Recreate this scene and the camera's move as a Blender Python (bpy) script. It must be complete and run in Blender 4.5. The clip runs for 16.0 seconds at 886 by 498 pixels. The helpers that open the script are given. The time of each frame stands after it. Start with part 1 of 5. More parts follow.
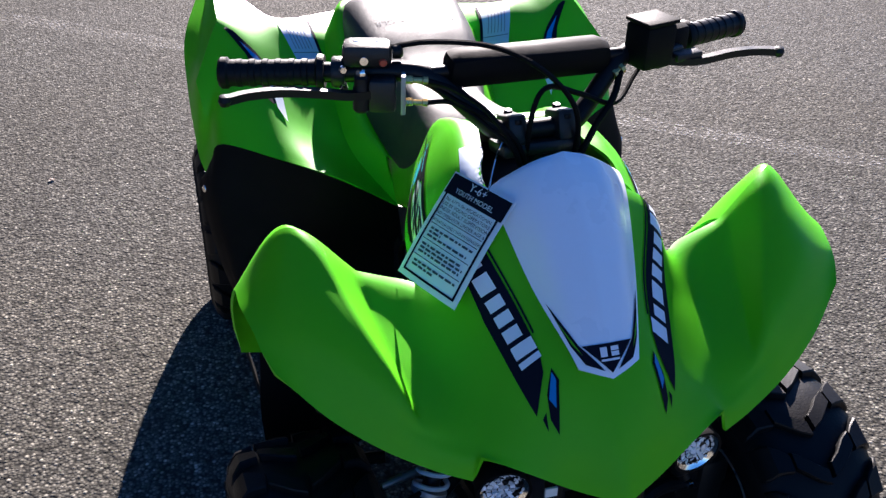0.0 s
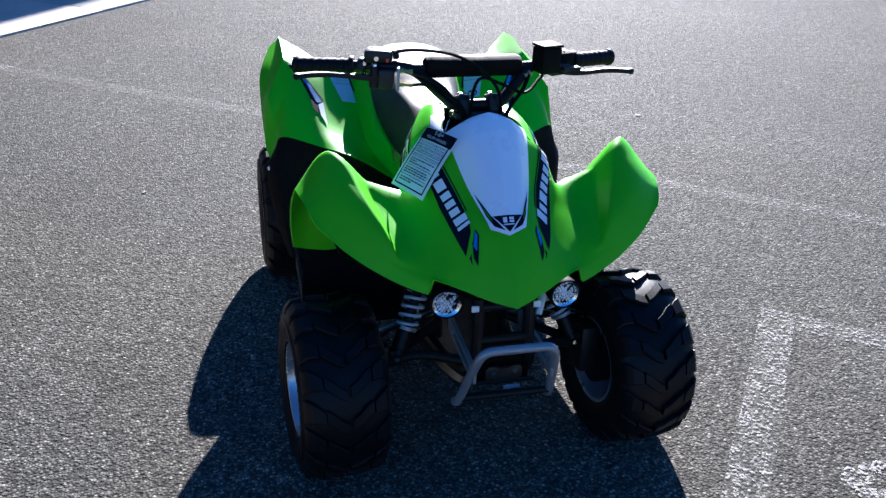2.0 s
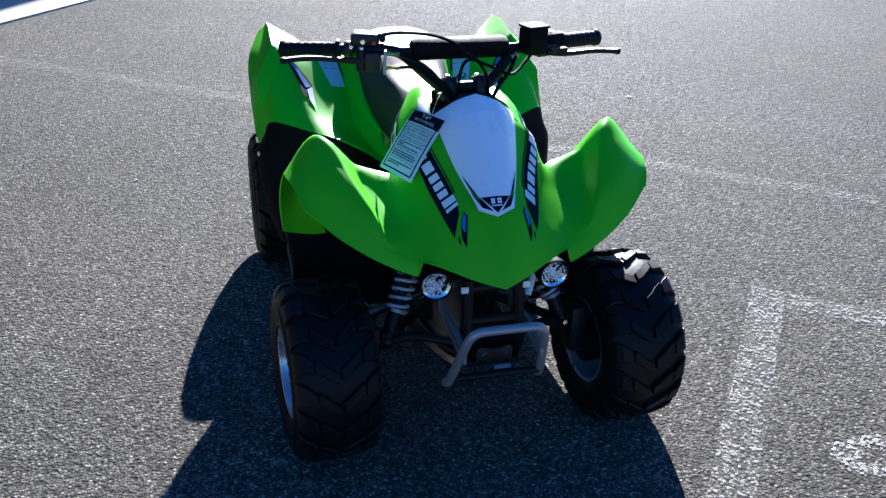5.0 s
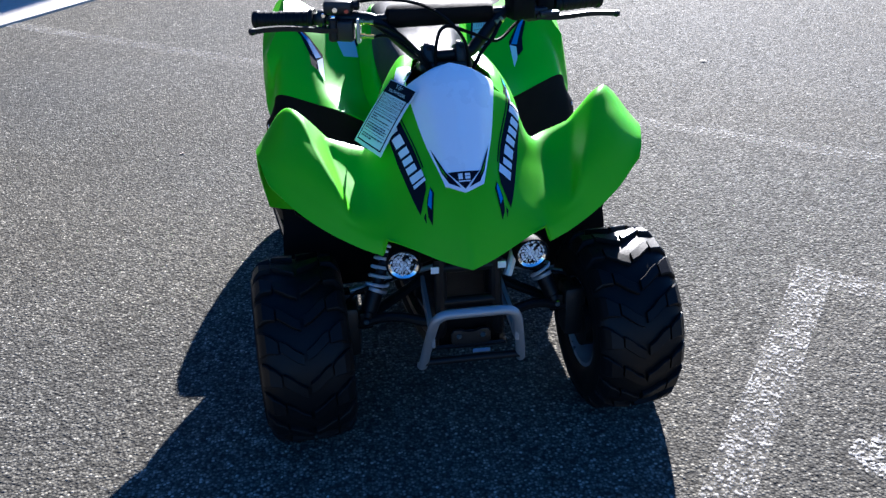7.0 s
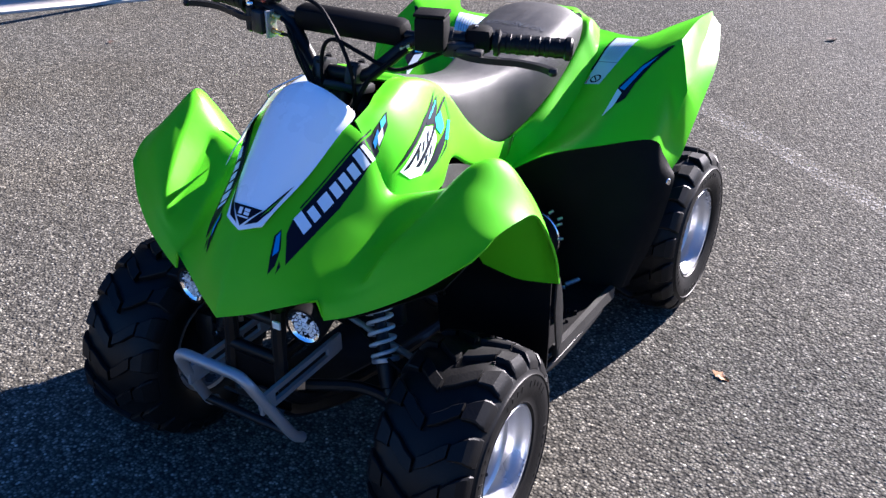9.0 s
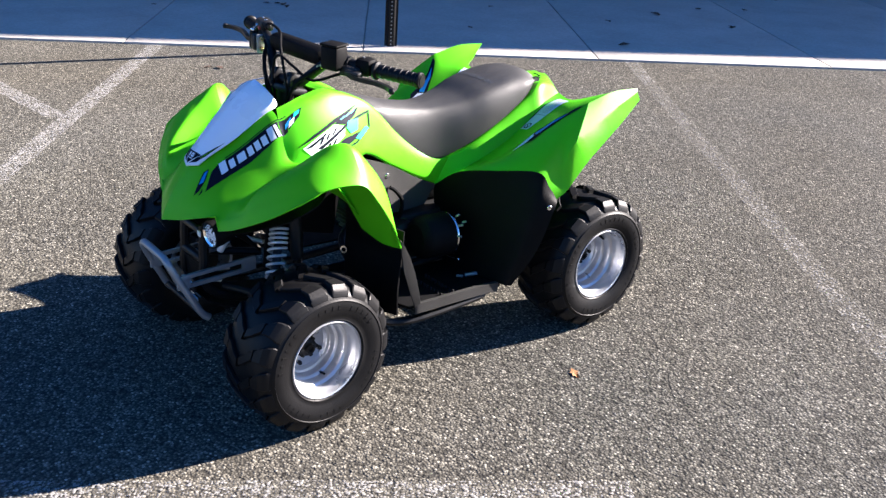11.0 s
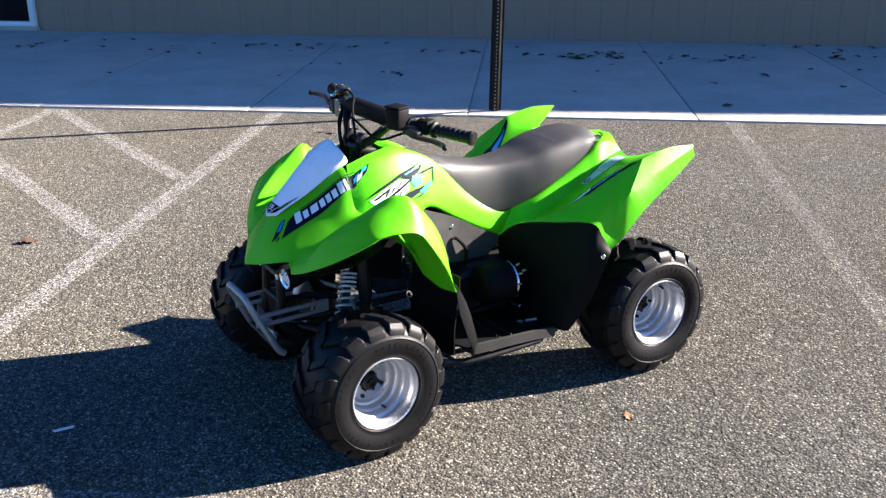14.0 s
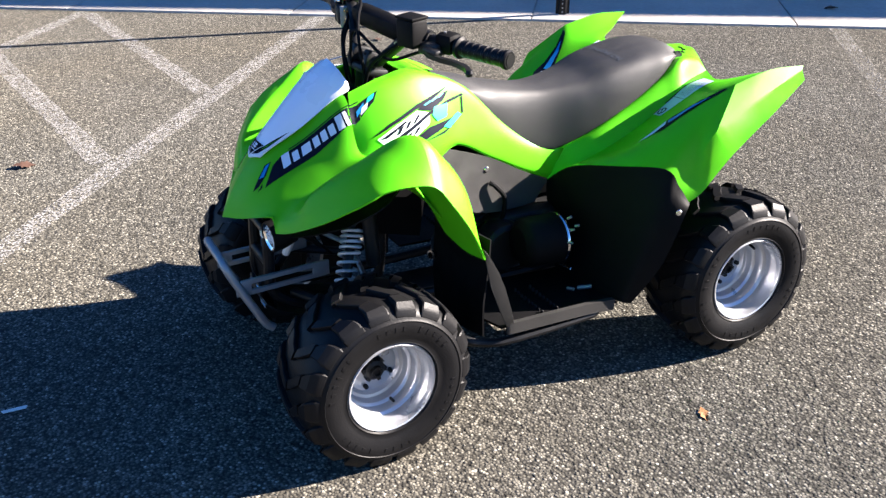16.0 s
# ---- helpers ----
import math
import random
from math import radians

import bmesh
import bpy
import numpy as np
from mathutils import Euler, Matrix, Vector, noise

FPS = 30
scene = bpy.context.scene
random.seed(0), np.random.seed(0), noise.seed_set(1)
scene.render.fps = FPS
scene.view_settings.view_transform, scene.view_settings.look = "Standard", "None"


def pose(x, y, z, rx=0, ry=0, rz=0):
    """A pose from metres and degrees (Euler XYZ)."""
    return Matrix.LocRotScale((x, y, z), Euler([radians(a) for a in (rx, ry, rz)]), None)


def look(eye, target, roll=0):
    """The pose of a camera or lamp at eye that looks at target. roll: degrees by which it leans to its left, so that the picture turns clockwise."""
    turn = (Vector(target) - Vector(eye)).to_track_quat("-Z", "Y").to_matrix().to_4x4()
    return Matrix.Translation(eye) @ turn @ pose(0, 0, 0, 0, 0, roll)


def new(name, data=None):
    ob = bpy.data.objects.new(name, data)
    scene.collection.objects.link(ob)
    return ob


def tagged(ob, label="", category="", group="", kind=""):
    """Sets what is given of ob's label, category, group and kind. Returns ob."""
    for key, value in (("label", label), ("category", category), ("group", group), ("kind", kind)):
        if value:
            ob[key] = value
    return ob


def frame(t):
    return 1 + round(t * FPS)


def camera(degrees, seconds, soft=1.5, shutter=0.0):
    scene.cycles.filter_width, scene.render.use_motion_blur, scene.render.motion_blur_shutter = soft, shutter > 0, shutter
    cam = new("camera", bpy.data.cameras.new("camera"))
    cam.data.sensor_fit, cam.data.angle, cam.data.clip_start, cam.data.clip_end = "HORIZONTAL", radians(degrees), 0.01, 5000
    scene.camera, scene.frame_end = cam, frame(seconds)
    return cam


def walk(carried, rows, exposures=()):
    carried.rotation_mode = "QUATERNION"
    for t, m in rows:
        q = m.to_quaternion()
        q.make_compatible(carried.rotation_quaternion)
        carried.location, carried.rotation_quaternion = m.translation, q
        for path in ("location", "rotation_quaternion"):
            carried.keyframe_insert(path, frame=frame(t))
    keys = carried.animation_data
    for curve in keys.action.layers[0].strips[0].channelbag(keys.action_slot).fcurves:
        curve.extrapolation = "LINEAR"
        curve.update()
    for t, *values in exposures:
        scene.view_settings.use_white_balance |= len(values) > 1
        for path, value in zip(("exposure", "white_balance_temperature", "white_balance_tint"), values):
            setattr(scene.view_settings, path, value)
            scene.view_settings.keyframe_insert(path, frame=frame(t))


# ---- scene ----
cam = camera(49.5, 16.0, 1.4)
PATH = [
    (0, (-0.42, -1.368, 1.288), (0.045, 0.255, 0.216), 0.8),
    (0.5, (-0.448, -1.759, 1.337), (0.018, -0.06, 0.391), 1.7),
    (1, (-0.457, -2.083, 1.349), (-0.081, -0.339, 0.445), 2.0),
    (1.5, (-0.524, -2.203, 1.361), (-0.124, -0.451, 0.484), 2.1),
    (2, (-0.554, -2.256, 1.366), (-0.109, -0.504, 0.51), 2.0),
    (2.5, (-0.549, -2.257, 1.364), (-0.115, -0.504, 0.504), 1.4),
    (3, (-0.543, -2.254, 1.364), (-0.101, -0.507, 0.497), 1.4),
    (3.5, (-0.539, -2.259, 1.364), (-0.098, -0.515, 0.491), 1.3),
    (3.7, (-0.543, -2.267, 1.357), (-0.097, -0.519, 0.493), 1.5),
    (6, (-0.533, -2.271, 1.366), (-0.09, -0.538, 0.47), 0.9),
    (6.5, (-0.474, -2.268, 1.361), (-0.146, -0.515, 0.456), -1.5),
    (7, (-0.217, -2.238, 1.335), (-0.034, -0.481, 0.397), -2.3),
    (7.5, (0.07, -2.153, 1.333), (-0.043, -0.382, 0.409), -3.1),
    (8, (0.366, -1.936, 1.323), (0.091, -0.217, 0.339), -0.5),
    (8.5, (0.72, -1.787, 1.287), (0.218, -0.106, 0.326), -1.6),
    (9, (1.015, -1.591, 1.291), (0.07, -0.112, 0.333), -0.7),
    (9.2, (1.07, -1.498, 1.293), (0.097, -0.037, 0.334), 1.1),
    (11.3, (2.282, -1.528, 1.382), (0.739, -0.496, 0.637), 1.8),
    (11.5, (2.349, -1.51, 1.391), (0.748, -0.556, 0.665), 1.2),
    (12, (2.411, -1.501, 1.402), (0.812, -0.515, 0.715), 0.6),
    (12.5, (2.406, -1.496, 1.395), (0.794, -0.532, 0.707), 0.4),
    (13, (2.402, -1.49, 1.398), (0.791, -0.523, 0.714), 0.3),
    (13.5, (2.406, -1.485, 1.396), (0.792, -0.525, 0.707), -0.0),
    (14, (2.413, -1.477, 1.398), (0.796, -0.519, 0.715), -0.2),
    (14.5, (2.413, -1.464, 1.393), (0.803, -0.501, 0.701), -0.4),
    (15, (2.411, -1.447, 1.389), (0.809, -0.476, 0.687), -0.6),
    (15.5, (2.293, -1.347, 1.343), (0.696, -0.421, 0.573), -0.5),
    (16, (1.961, -1.096, 1.3), (0.339, -0.31, 0.433), -1.2),
]
walk(cam, [(t, look(eye, target, roll)) for t, eye, target, roll in PATH], exposures=[(0.0, 2.5, 5600, 22), (1.0, 2.54, 5200, 18), (3.5, 2.59, 5080, 16), (6.0, 2.62, 5080, 16), (7.0, 2.78, 5150, 15), (8.0, 2.83, 5320, 18), (9.0, 2.84, 5350, 23), (11.3, 3.0, 5700, 18), (16.0, 3.04, 5800, 17)])

from mathutils.bvhtree import BVHTree

SUN_DIR = Vector((0.308, 0.951, 0.0)).normalized()
SUN_EL = radians(26.0)

# ---- world and sun ----
world = bpy.data.worlds.new("sky")
scene.world = world
world.use_nodes = True
wn = world.node_tree.nodes
sky = wn.new("ShaderNodeTexSky")
sky.sky_type, sky.sun_disc = "NISHITA", False
sky.ozone_density, sky.dust_density = 6.0, 0.4
sky.sun_elevation, sky.sun_rotation = SUN_EL, math.atan2(SUN_DIR.x, SUN_DIR.y)
wn["Background"].inputs[1].default_value = 0.029
clear_sky = wn.new("ShaderNodeHueSaturation")
clear_sky.inputs["Hue"].default_value, clear_sky.inputs["Saturation"].default_value = 0.503, 1.17
world.node_tree.links.new(sky.outputs[0], clear_sky.inputs["Color"])
world.node_tree.links.new(clear_sky.outputs[0], wn["Background"].inputs[0])
sun_data = bpy.data.lights.new("sun", "SUN")
sun_data.energy, sun_data.angle, sun_data.color = 4.6, radians(0.53), (1.0, 0.86, 0.665)
sun = new("sun", sun_data)
sun.matrix_world = look((SUN_DIR * math.cos(SUN_EL) + Vector((0, 0, math.sin(SUN_EL)))) * 20, (0, 0, 0))


# ---- node helpers ----
class Mat:
    """A Principled material with short calls for nodes."""

    def __init__(self, name, colour=(0.5, 0.5, 0.5), rough=0.5, metal=0.0, **more):
        self.m = bpy.data.materials.new(name)
        self.m.use_nodes = True
        self.n, self.l = self.m.node_tree.nodes, self.m.node_tree.links
        self.b = self.n["Principled BSDF"]
        self.b.inputs["Base Color"].default_value = (*colour, 1)
        self.b.inputs["Roughness"].default_value = rough
        self.b.inputs["Metallic"].default_value = metal
        for key, value in more.items():
            self.b.inputs[key.replace("_", " ")].default_value = value
        self.coord = self.n.new("ShaderNodeTexCoord").outputs["Object"]

    def link(self, a, b):
        self.l.new(a, b)

    def noise(self, scale, detail=3, rough=0.55, warp=None):
        t = self.n.new("ShaderNodeTexNoise")
        t.inputs["Scale"].default_value, t.inputs["Detail"].default_value, t.inputs["Roughness"].default_value = scale, detail, rough
        self.link(warp or self.coord, t.inputs["Vector"])
        return t.outputs["Fac"]

    def cells(self, scale, feature="F1", out="Distance"):
        t = self.n.new("ShaderNodeTexVoronoi")
        t.feature = feature
        t.inputs["Scale"].default_value = scale
        self.link(self.coord, t.inputs["Vector"])
        return t.outputs[out]

    def ramp(self, fac, *stops):
        r = self.n.new("ShaderNodeValToRGB")
        e = r.color_ramp.elements
        while len(e) < len(stops):
            e.new(0.5)
        for el, (p, c) in zip(e, stops):
            el.position = p
            el.color = (*c, 1) if isinstance(c, tuple) else (c, c, c, 1)
        self.link(fac, r.inputs[0])
        return r.outputs[0]

    def mix(self, fac, a, b, mode="MIX"):
        x = self.n.new("ShaderNodeMix")
        x.data_type, x.blend_type = "RGBA", mode
        for socket, value in ((x.inputs[0], fac), (x.inputs[6], a), (x.inputs[7], b)):
            if isinstance(value, (int, float)):
                socket.default_value = value if socket == x.inputs[0] else (value, value, value, 1)
            elif isinstance(value, tuple):
                socket.default_value = (*value, 1)
            else:
                self.link(value, socket)
        return x.outputs[2]

    def sum(self, a, b, op="ADD"):
        x = self.n.new("ShaderNodeMath")
        x.operation = op
        for socket, value in ((x.inputs[0], a), (x.inputs[1], b)):
            if isinstance(value, (int, float)):
                socket.default_value = value
            else:
                self.link(value, socket)
        return x.outputs[0]

    def colour(self, c):
        self.link(c, self.b.inputs["Base Color"])
        return self

    def rough(self, r):
        self.link(r, self.b.inputs["Roughness"])
        return self

    def bump(self, h, strength, distance):
        x = self.n.new("ShaderNodeBump")
        x.inputs["Strength"].default_value, x.inputs["Distance"].default_value = strength, distance
        self.link(h, x.inputs["Height"])
        self.link(x.outputs[0], self.b.inputs["Normal"])
        return self


def grainy(name, colour, rough, metal=0.0, scale=60, spread=0.12, relief=0.0, relief_scale=400, wear=0.08, **more):
    """A material whose colour and gloss vary at two scales, with a fine relief."""
    m = Mat(name, colour, rough, metal, **more)
    low, high = (tuple(max(0.0, c * (1 + s)) for c in colour) for s in (-spread, spread))
    m.colour(m.mix(m.noise(scale * 6, 2), m.ramp(m.noise(scale / 8, 4), (0.3, low), (0.7, high)), colour))
    m.rough(m.ramp(m.noise(scale / 3, 4), (0.3, max(0.02, rough - wear)), (0.7, min(1.0, rough + wear))))
    if relief:
        m.bump(m.noise(relief_scale, 2), 0.6, relief)
    return m.m


# ---- materials ----
def asphalt_material():
    m = Mat("asphalt", rough=0.9, Specular_IOR_Level=0.075, Diffuse_Roughness=0.55)
    tone, coarse = m.n.new("ShaderNodeSeparateColor"), m.n.new("ShaderNodeSeparateColor")
    m.link(m.cells(150, out="Color"), tone.inputs[0])
    m.link(m.cells(75, out="Color"), coarse.inputs[0])
    chips = m.ramp(tone.outputs[0], (0.0, (0.053, 0.051, 0.043)), (0.4, (0.106, 0.1018, 0.086)), (0.78, (0.170, 0.1628, 0.138)), (0.93, (0.255, 0.244, 0.206)), (1.0, (0.42, 0.402, 0.340)))
    binder = m.ramp(m.cells(150), (0.3, 0.0), (0.75, 1.0))
    base = m.mix(binder, chips, (0.038, 0.037, 0.033))
    base = m.mix(1.0, base, m.ramp(coarse.outputs[0], (0.0, 0.74), (0.45, 0.98), (0.85, 1.14), (1.0, 1.35)), "MULTIPLY")
    patches = m.ramp(m.noise(1.1, 5), (0.3, 0.84), (0.7, 1.1))
    warm = m.ramp(m.noise(0.7, 3), (0.35, (1.0, 1.0, 1.0)), (0.65, (1.04, 1.0, 0.93)))
    m.colour(m.mix(1.0, m.mix(1.0, m.mix(1.0, base, patches, "MULTIPLY"), m.ramp(m.noise(28, 4), (0.3, 0.82), (0.7, 1.16)), "MULTIPLY"), warm, "MULTIPLY"))
    m.rough(m.ramp(tone.outputs[1], (0.0, 0.7), (1.0, 1.0)))
    h = m.sum(m.sum(m.cells(150), -0.6, "MULTIPLY"), m.sum(m.cells(75), -0.5, "MULTIPLY"))
    return m.bump(h, 0.95, 0.005).m


def paint_material(name, wear, thin=0.0):
    """Road paint that the stones of the surface have worn through: wear sets how much of it is gone, thin how sheer the rest is."""
    m = Mat(name, rough=0.75, Specular_IOR_Level=0.2)
    m.colour(m.ramp(m.noise(40, 4), (0.3, (0.23, 0.225, 0.212)), (0.7, (0.30, 0.293, 0.278))))
    stones = m.n.new("ShaderNodeSeparateColor")
    m.link(m.cells(150, out="Color"), stones.inputs[0])
    worn = m.sum(m.sum(stones.outputs[0], 0.55, "MULTIPLY"), m.sum(m.sum(m.cells(75), 0.25, "MULTIPLY"), m.sum(m.noise(14, 5), 0.45, "MULTIPLY")))
    clear = m.n.new("ShaderNodeBsdfTransparent")
    mixer = m.n.new("ShaderNodeMixShader")
    m.link(m.ramp(worn, (wear, thin), (wear + 0.12, 0.96)), mixer.inputs[0])
    m.link(m.b.outputs[0], mixer.inputs[1])
    m.link(clear.outputs[0], mixer.inputs[2])
    m.link(mixer.outputs[0], m.n["Material Output"].inputs[0])
    return m.bump(m.cells(150), 0.7, -0.003).m


def concrete_material():
    m = Mat("concrete", rough=0.88)
    base = m.ramp(m.noise(2.2, 6), (0.3, (0.345, 0.325, 0.29)), (0.7, (0.43, 0.407, 0.366)))
    m.colour(m.mix(1.0, base, m.ramp(m.noise(45, 5), (0.3, 0.88), (0.7, 1.06)), "MULTIPLY"))
    return m.bump(m.noise(160, 3), 0.5, 0.002).m


def green_plastic():
    m = Mat("green_plastic", (0.11, 0.5, 0.003), 0.42, Specular_IOR_Level=0.15)
    m.b.inputs["Subsurface Weight"].default_value = 0.12
    m.b.inputs["Subsurface Radius"].default_value = (0.5, 1.0, 0.05)
    m.b.inputs["Subsurface Scale"].default_value = 0.0022
    m.colour(m.ramp(m.noise(7, 5), (0.3, (0.080, 0.415, 0.0015)), (0.7, (0.091, 0.455, 0.002))))
    m.rough(m.ramp(m.noise(22, 5), (0.3, 0.36), (0.7, 0.44)))
    return m.bump(m.noise(900, 2), 0.15, 0.0004).m


PAINT, FAINT_PAINT = paint_material("road_paint", 0.515, 0.16), paint_material("faded_road_paint", 0.36, 0.42)
THIN_PAINT = paint_material("thin_road_paint", 0.42, 0.32)
ASPHALT, CONCRETE, GREEN = asphalt_material(), concrete_material(), green_plastic()
SIDING = grainy("tan_siding", (0.255, 0.176, 0.122), 0.5, 0.0, 8, 0.08)
WHITE_TRIM = grainy("white_trim", (0.72, 0.72, 0.7), 0.45, 0.0, 20, 0.05)
DARK_TRIM = grainy("dark_trim", (0.12, 0.09, 0.065), 0.5, 0.0, 20, 0.1)
BLACK = grainy("black_plastic", (0.0028, 0.0028, 0.0032), 0.62, 0.0, 50, 0.25, 0.0004, 700, Specular_IOR_Level=0.09)
GREY_BLACK = grainy("textured_black_plastic", (0.02664, 0.0259, 0.02516), 0.55, 0.0, 50, 0.15, 0.0006, 900)
DARK_GREY = grainy("dark_textured_plastic", (0.021, 0.0205, 0.0195), 0.6, 0.0, 50, 0.15, 0.0006, 900, Specular_IOR_Level=0.25)
RUBBER = grainy("tyre_rubber", (0.0048, 0.0048, 0.0053), 0.46, 0.0, 40, 0.4, 0.0006, 260, Specular_IOR_Level=0.15)
VINYL = grainy("seat_vinyl", (0.019, 0.019, 0.0198), 0.58, 0.0, 40, 0.12, 0.0005, 1100)
RIM = grainy("silver_rim", (0.43, 0.44, 0.46), 0.32, 0.65, 40, 0.06)
STEEL = grainy("grey_steel", (0.285, 0.292, 0.30), 0.42, 0.5, 40, 0.12)
BLACK_STEEL = grainy("black_steel", (0.006, 0.006, 0.0064), 0.42, 0.0, 60, 0.25, 0.0003, 500, Specular_IOR_Level=0.2)
CHROME = grainy("chrome", (0.75, 0.74, 0.72), 0.12, 1.0, 60, 0.05)
CAST = grainy("cast_metal", (0.012, 0.012, 0.0125), 0.45, 0.4, 60, 0.2, 0.0008, 300)
WHITE = grainy("white_plastic", (0.81, 0.83, 0.87), 0.32, 0.0, 30, 0.03)
COIL = grainy("pale_spring", (0.58, 0.60, 0.62), 0.35, 0.3, 60, 0.08)
NAVY = grainy("dark_decal", (0.0045, 0.006, 0.014), 0.65, 0.0, 60, 0.2, Specular_IOR_Level=0.08)
BLUE = grainy("blue_decal", (0.02, 0.2, 0.5), 0.5, 0.0, 60, 0.1, Specular_IOR_Level=0.2)
TEAL = grainy("teal_decal", (0.02, 0.38, 0.5), 0.5, 0.0, 60, 0.1, Specular_IOR_Level=0.2)
DECAL_WHITE = grainy("white_decal", (0.7, 0.73, 0.78), 0.6, 0.0, 60, 0.04, Specular_IOR_Level=0.2)
LABEL_BLUE = grainy("pale_label", (0.42, 0.5, 0.6), 0.4, 0.0, 60, 0.05)
RED = grainy("red_mark", (0.4, 0.05, 0.02), 0.4, 0.0, 60, 0.1)
INK = grainy("grey_ink", (0.05, 0.06, 0.075), 0.5, 0.0, 60, 0.1)
PRINT = grainy("pale_print", (0.19, 0.215, 0.25), 0.5, 0.0, 60, 0.1)
BRASS = grainy("brass", (0.55, 0.38, 0.14), 0.3, 1.0, 60, 0.1)
GLASS = Mat("dark_glass", (0.006, 0.005, 0.005), 0.06, Specular_IOR_Level=0.25).m
CARD = grainy("white_card", (0.74, 0.78, 0.8), 0.55, 0.0, 40, 0.03)
TAN_LEAF = grainy("tan_leaf", (0.27, 0.125, 0.045), 0.7, 0.0, 90, 0.35, 0.002, 120)
# Leaf brown dimmed about fivefold, with the walkway's shade put into the colour.
LEAF = grainy("dry_leaf", (0.055, 0.026, 0.015), 0.7, 0.0, 90, 0.45, 0.002, 120)


# ---- mesh helpers ----
def finish(bm, name, material, angle=35):
    bmesh.ops.recalc_face_normals(bm, faces=bm.faces)
    me = bpy.data.meshes.new(name)
    bm.to_mesh(me)
    bm.free()
    me.materials.append(material)
    me.shade_smooth()
    me.set_sharp_from_angle(angle=radians(angle))
    return me


def part(name, bm, material, parent=None, label="", angle=35):
    """Links a bmesh as one mesh object under its parent."""
    ob = new(name, finish(bm, name, material, angle))
    if parent:
        ob.parent = parent
    return tagged(ob, label)


def box(size, at=(0, 0, 0), rot=(0, 0, 0), bevel=0.0, bm=None, segments=2):
    bm = bm or bmesh.new()
    got = bmesh.ops.create_cube(bm, size=1.0)["verts"]
    bmesh.ops.scale(bm, vec=size, verts=got)
    if bevel:
        edges = list({e for v in got for e in v.link_edges})
        got = list({v for f in bmesh.ops.bevel(bm, geom=edges, offset=bevel, segments=segments, affect="EDGES", profile=0.5)["faces"] for v in f.verts} | {v for v in got if v.is_valid})
    bmesh.ops.transform(bm, matrix=pose(*at, *rot), verts=got)
    return bm


def lathe(profile, steps=48, m=Matrix(), bm=None, closed=False):
    """Turns a profile of (radius, height) round z, and lays it by m."""
    bm = bm or bmesh.new()
    rings = []
    for r, z in profile:
        if r < 1e-6:
            rings.append([bm.verts.new(m @ Vector((0, 0, z)))] * steps)
        else:
            rings.append([bm.verts.new(m @ Vector((r * math.cos(2 * math.pi * k / steps), r * math.sin(2 * math.pi * k / steps), z))) for k in range(steps)])
    pairs = list(zip(rings, rings[1:])) + ([(rings[-1], rings[0])] if closed else [])
    for a, b in pairs:
        for k in range(steps):
            j = (k + 1) % steps
            corners = list(dict.fromkeys((a[k], a[j], b[j], b[k])))
            if len(corners) > 2:
                bm.faces.new(corners)
    return bm


def along(a, b):
    """The pose at a whose z axis points to b."""
    a, b = Vector(a), Vector(b)
    return Matrix.Translation(a) @ (b - a).to_track_quat("Z", "Y").to_matrix().to_4x4()


def rod(a, b, r, r2=None, steps=16, bm=None, bevel=0.15):
    """A closed round bar from a to b with eased ends."""
    r2 = r if r2 is None else r2
    h = (Vector(b) - Vector(a)).length
    e = min(r, r2) * bevel
    return lathe([(0, 0), (r - e, 0), (r, e), (r2, h - e), (r2 - e, h), (0, h)], steps, along(a, b), bm)


def smooth_path(points, per=8):
    """A Catmull-Rom line through the points."""
    p = [Vector(q) for q in points]
    p = [2 * p[0] - p[1]] + p + [2 * p[-1] - p[-2]]
    out = []
    for i in range(1, len(p) - 2):
        for k in range(per):
            t = k / per
            out.append(0.5 * ((2 * p[i]) + (p[i + 1] - p[i - 1]) * t + (2 * p[i - 1] - 5 * p[i] + 4 * p[i + 1] - p[i + 2]) * t * t + (3 * p[i] - p[i - 1] - 3 * p[i + 1] + p[i + 2]) * t ** 3))
    return out + [p[-2]]


def tube(points, r, steps=10, per=8, bm=None, straight=False):
    """A round tube along a line; r is one radius."""
    bm = bm or bmesh.new()
    line = [Vector(q) for q in points] if straight else smooth_path(points, per)
    side, rings = None, []
    for i, c in enumerate(line):
        d = (line[min(i + 1, len(line) - 1)] - line[max(i - 1, 0)]).normalized()
        side = (side - d * side.dot(d)).normalized() if side else d.orthogonal().normalized()
        up = d.cross(side)
        rings.append([bm.verts.new(c + r * (side * math.cos(2 * math.pi * k / steps) + up * math.sin(2 * math.pi * k / steps))) for k in range(steps)])
    for a, b in zip(rings, rings[1:]):
        for k in range(steps):
            bm.faces.new((a[k], a[(k + 1) % steps], b[(k + 1) % steps], b[k]))
    bm.faces.new(rings[0]), bm.faces.new(rings[-1])
    return bm


def ribbon(points, width, thick, up=(0, 0, 1), per=6, bm=None):
    """A flat bar along a line: width across, thick along up."""
    bm = bm or bmesh.new()
    line = smooth_path(points, per) if per else [Vector(q) for q in points]
    rings = []
    for i, c in enumerate(line):
        d = (line[min(i + 1, len(line) - 1)] - line[max(i - 1, 0)]).normalized()
        side = d.cross(Vector(up)).normalized()
        u = side.cross(d)
        w, t = side * width / 2, u * thick / 2
        rings.append([bm.verts.new(c + q) for q in (w + t, -w + t, -w - t, w - t)])
    for a, b in zip(rings, rings[1:]):
        for k in range(4):
            bm.faces.new((a[k], a[(k + 1) % 4], b[(k + 1) % 4], b[k]))
    bm.faces.new(rings[0]), bm.faces.new(rings[-1])
    return bm


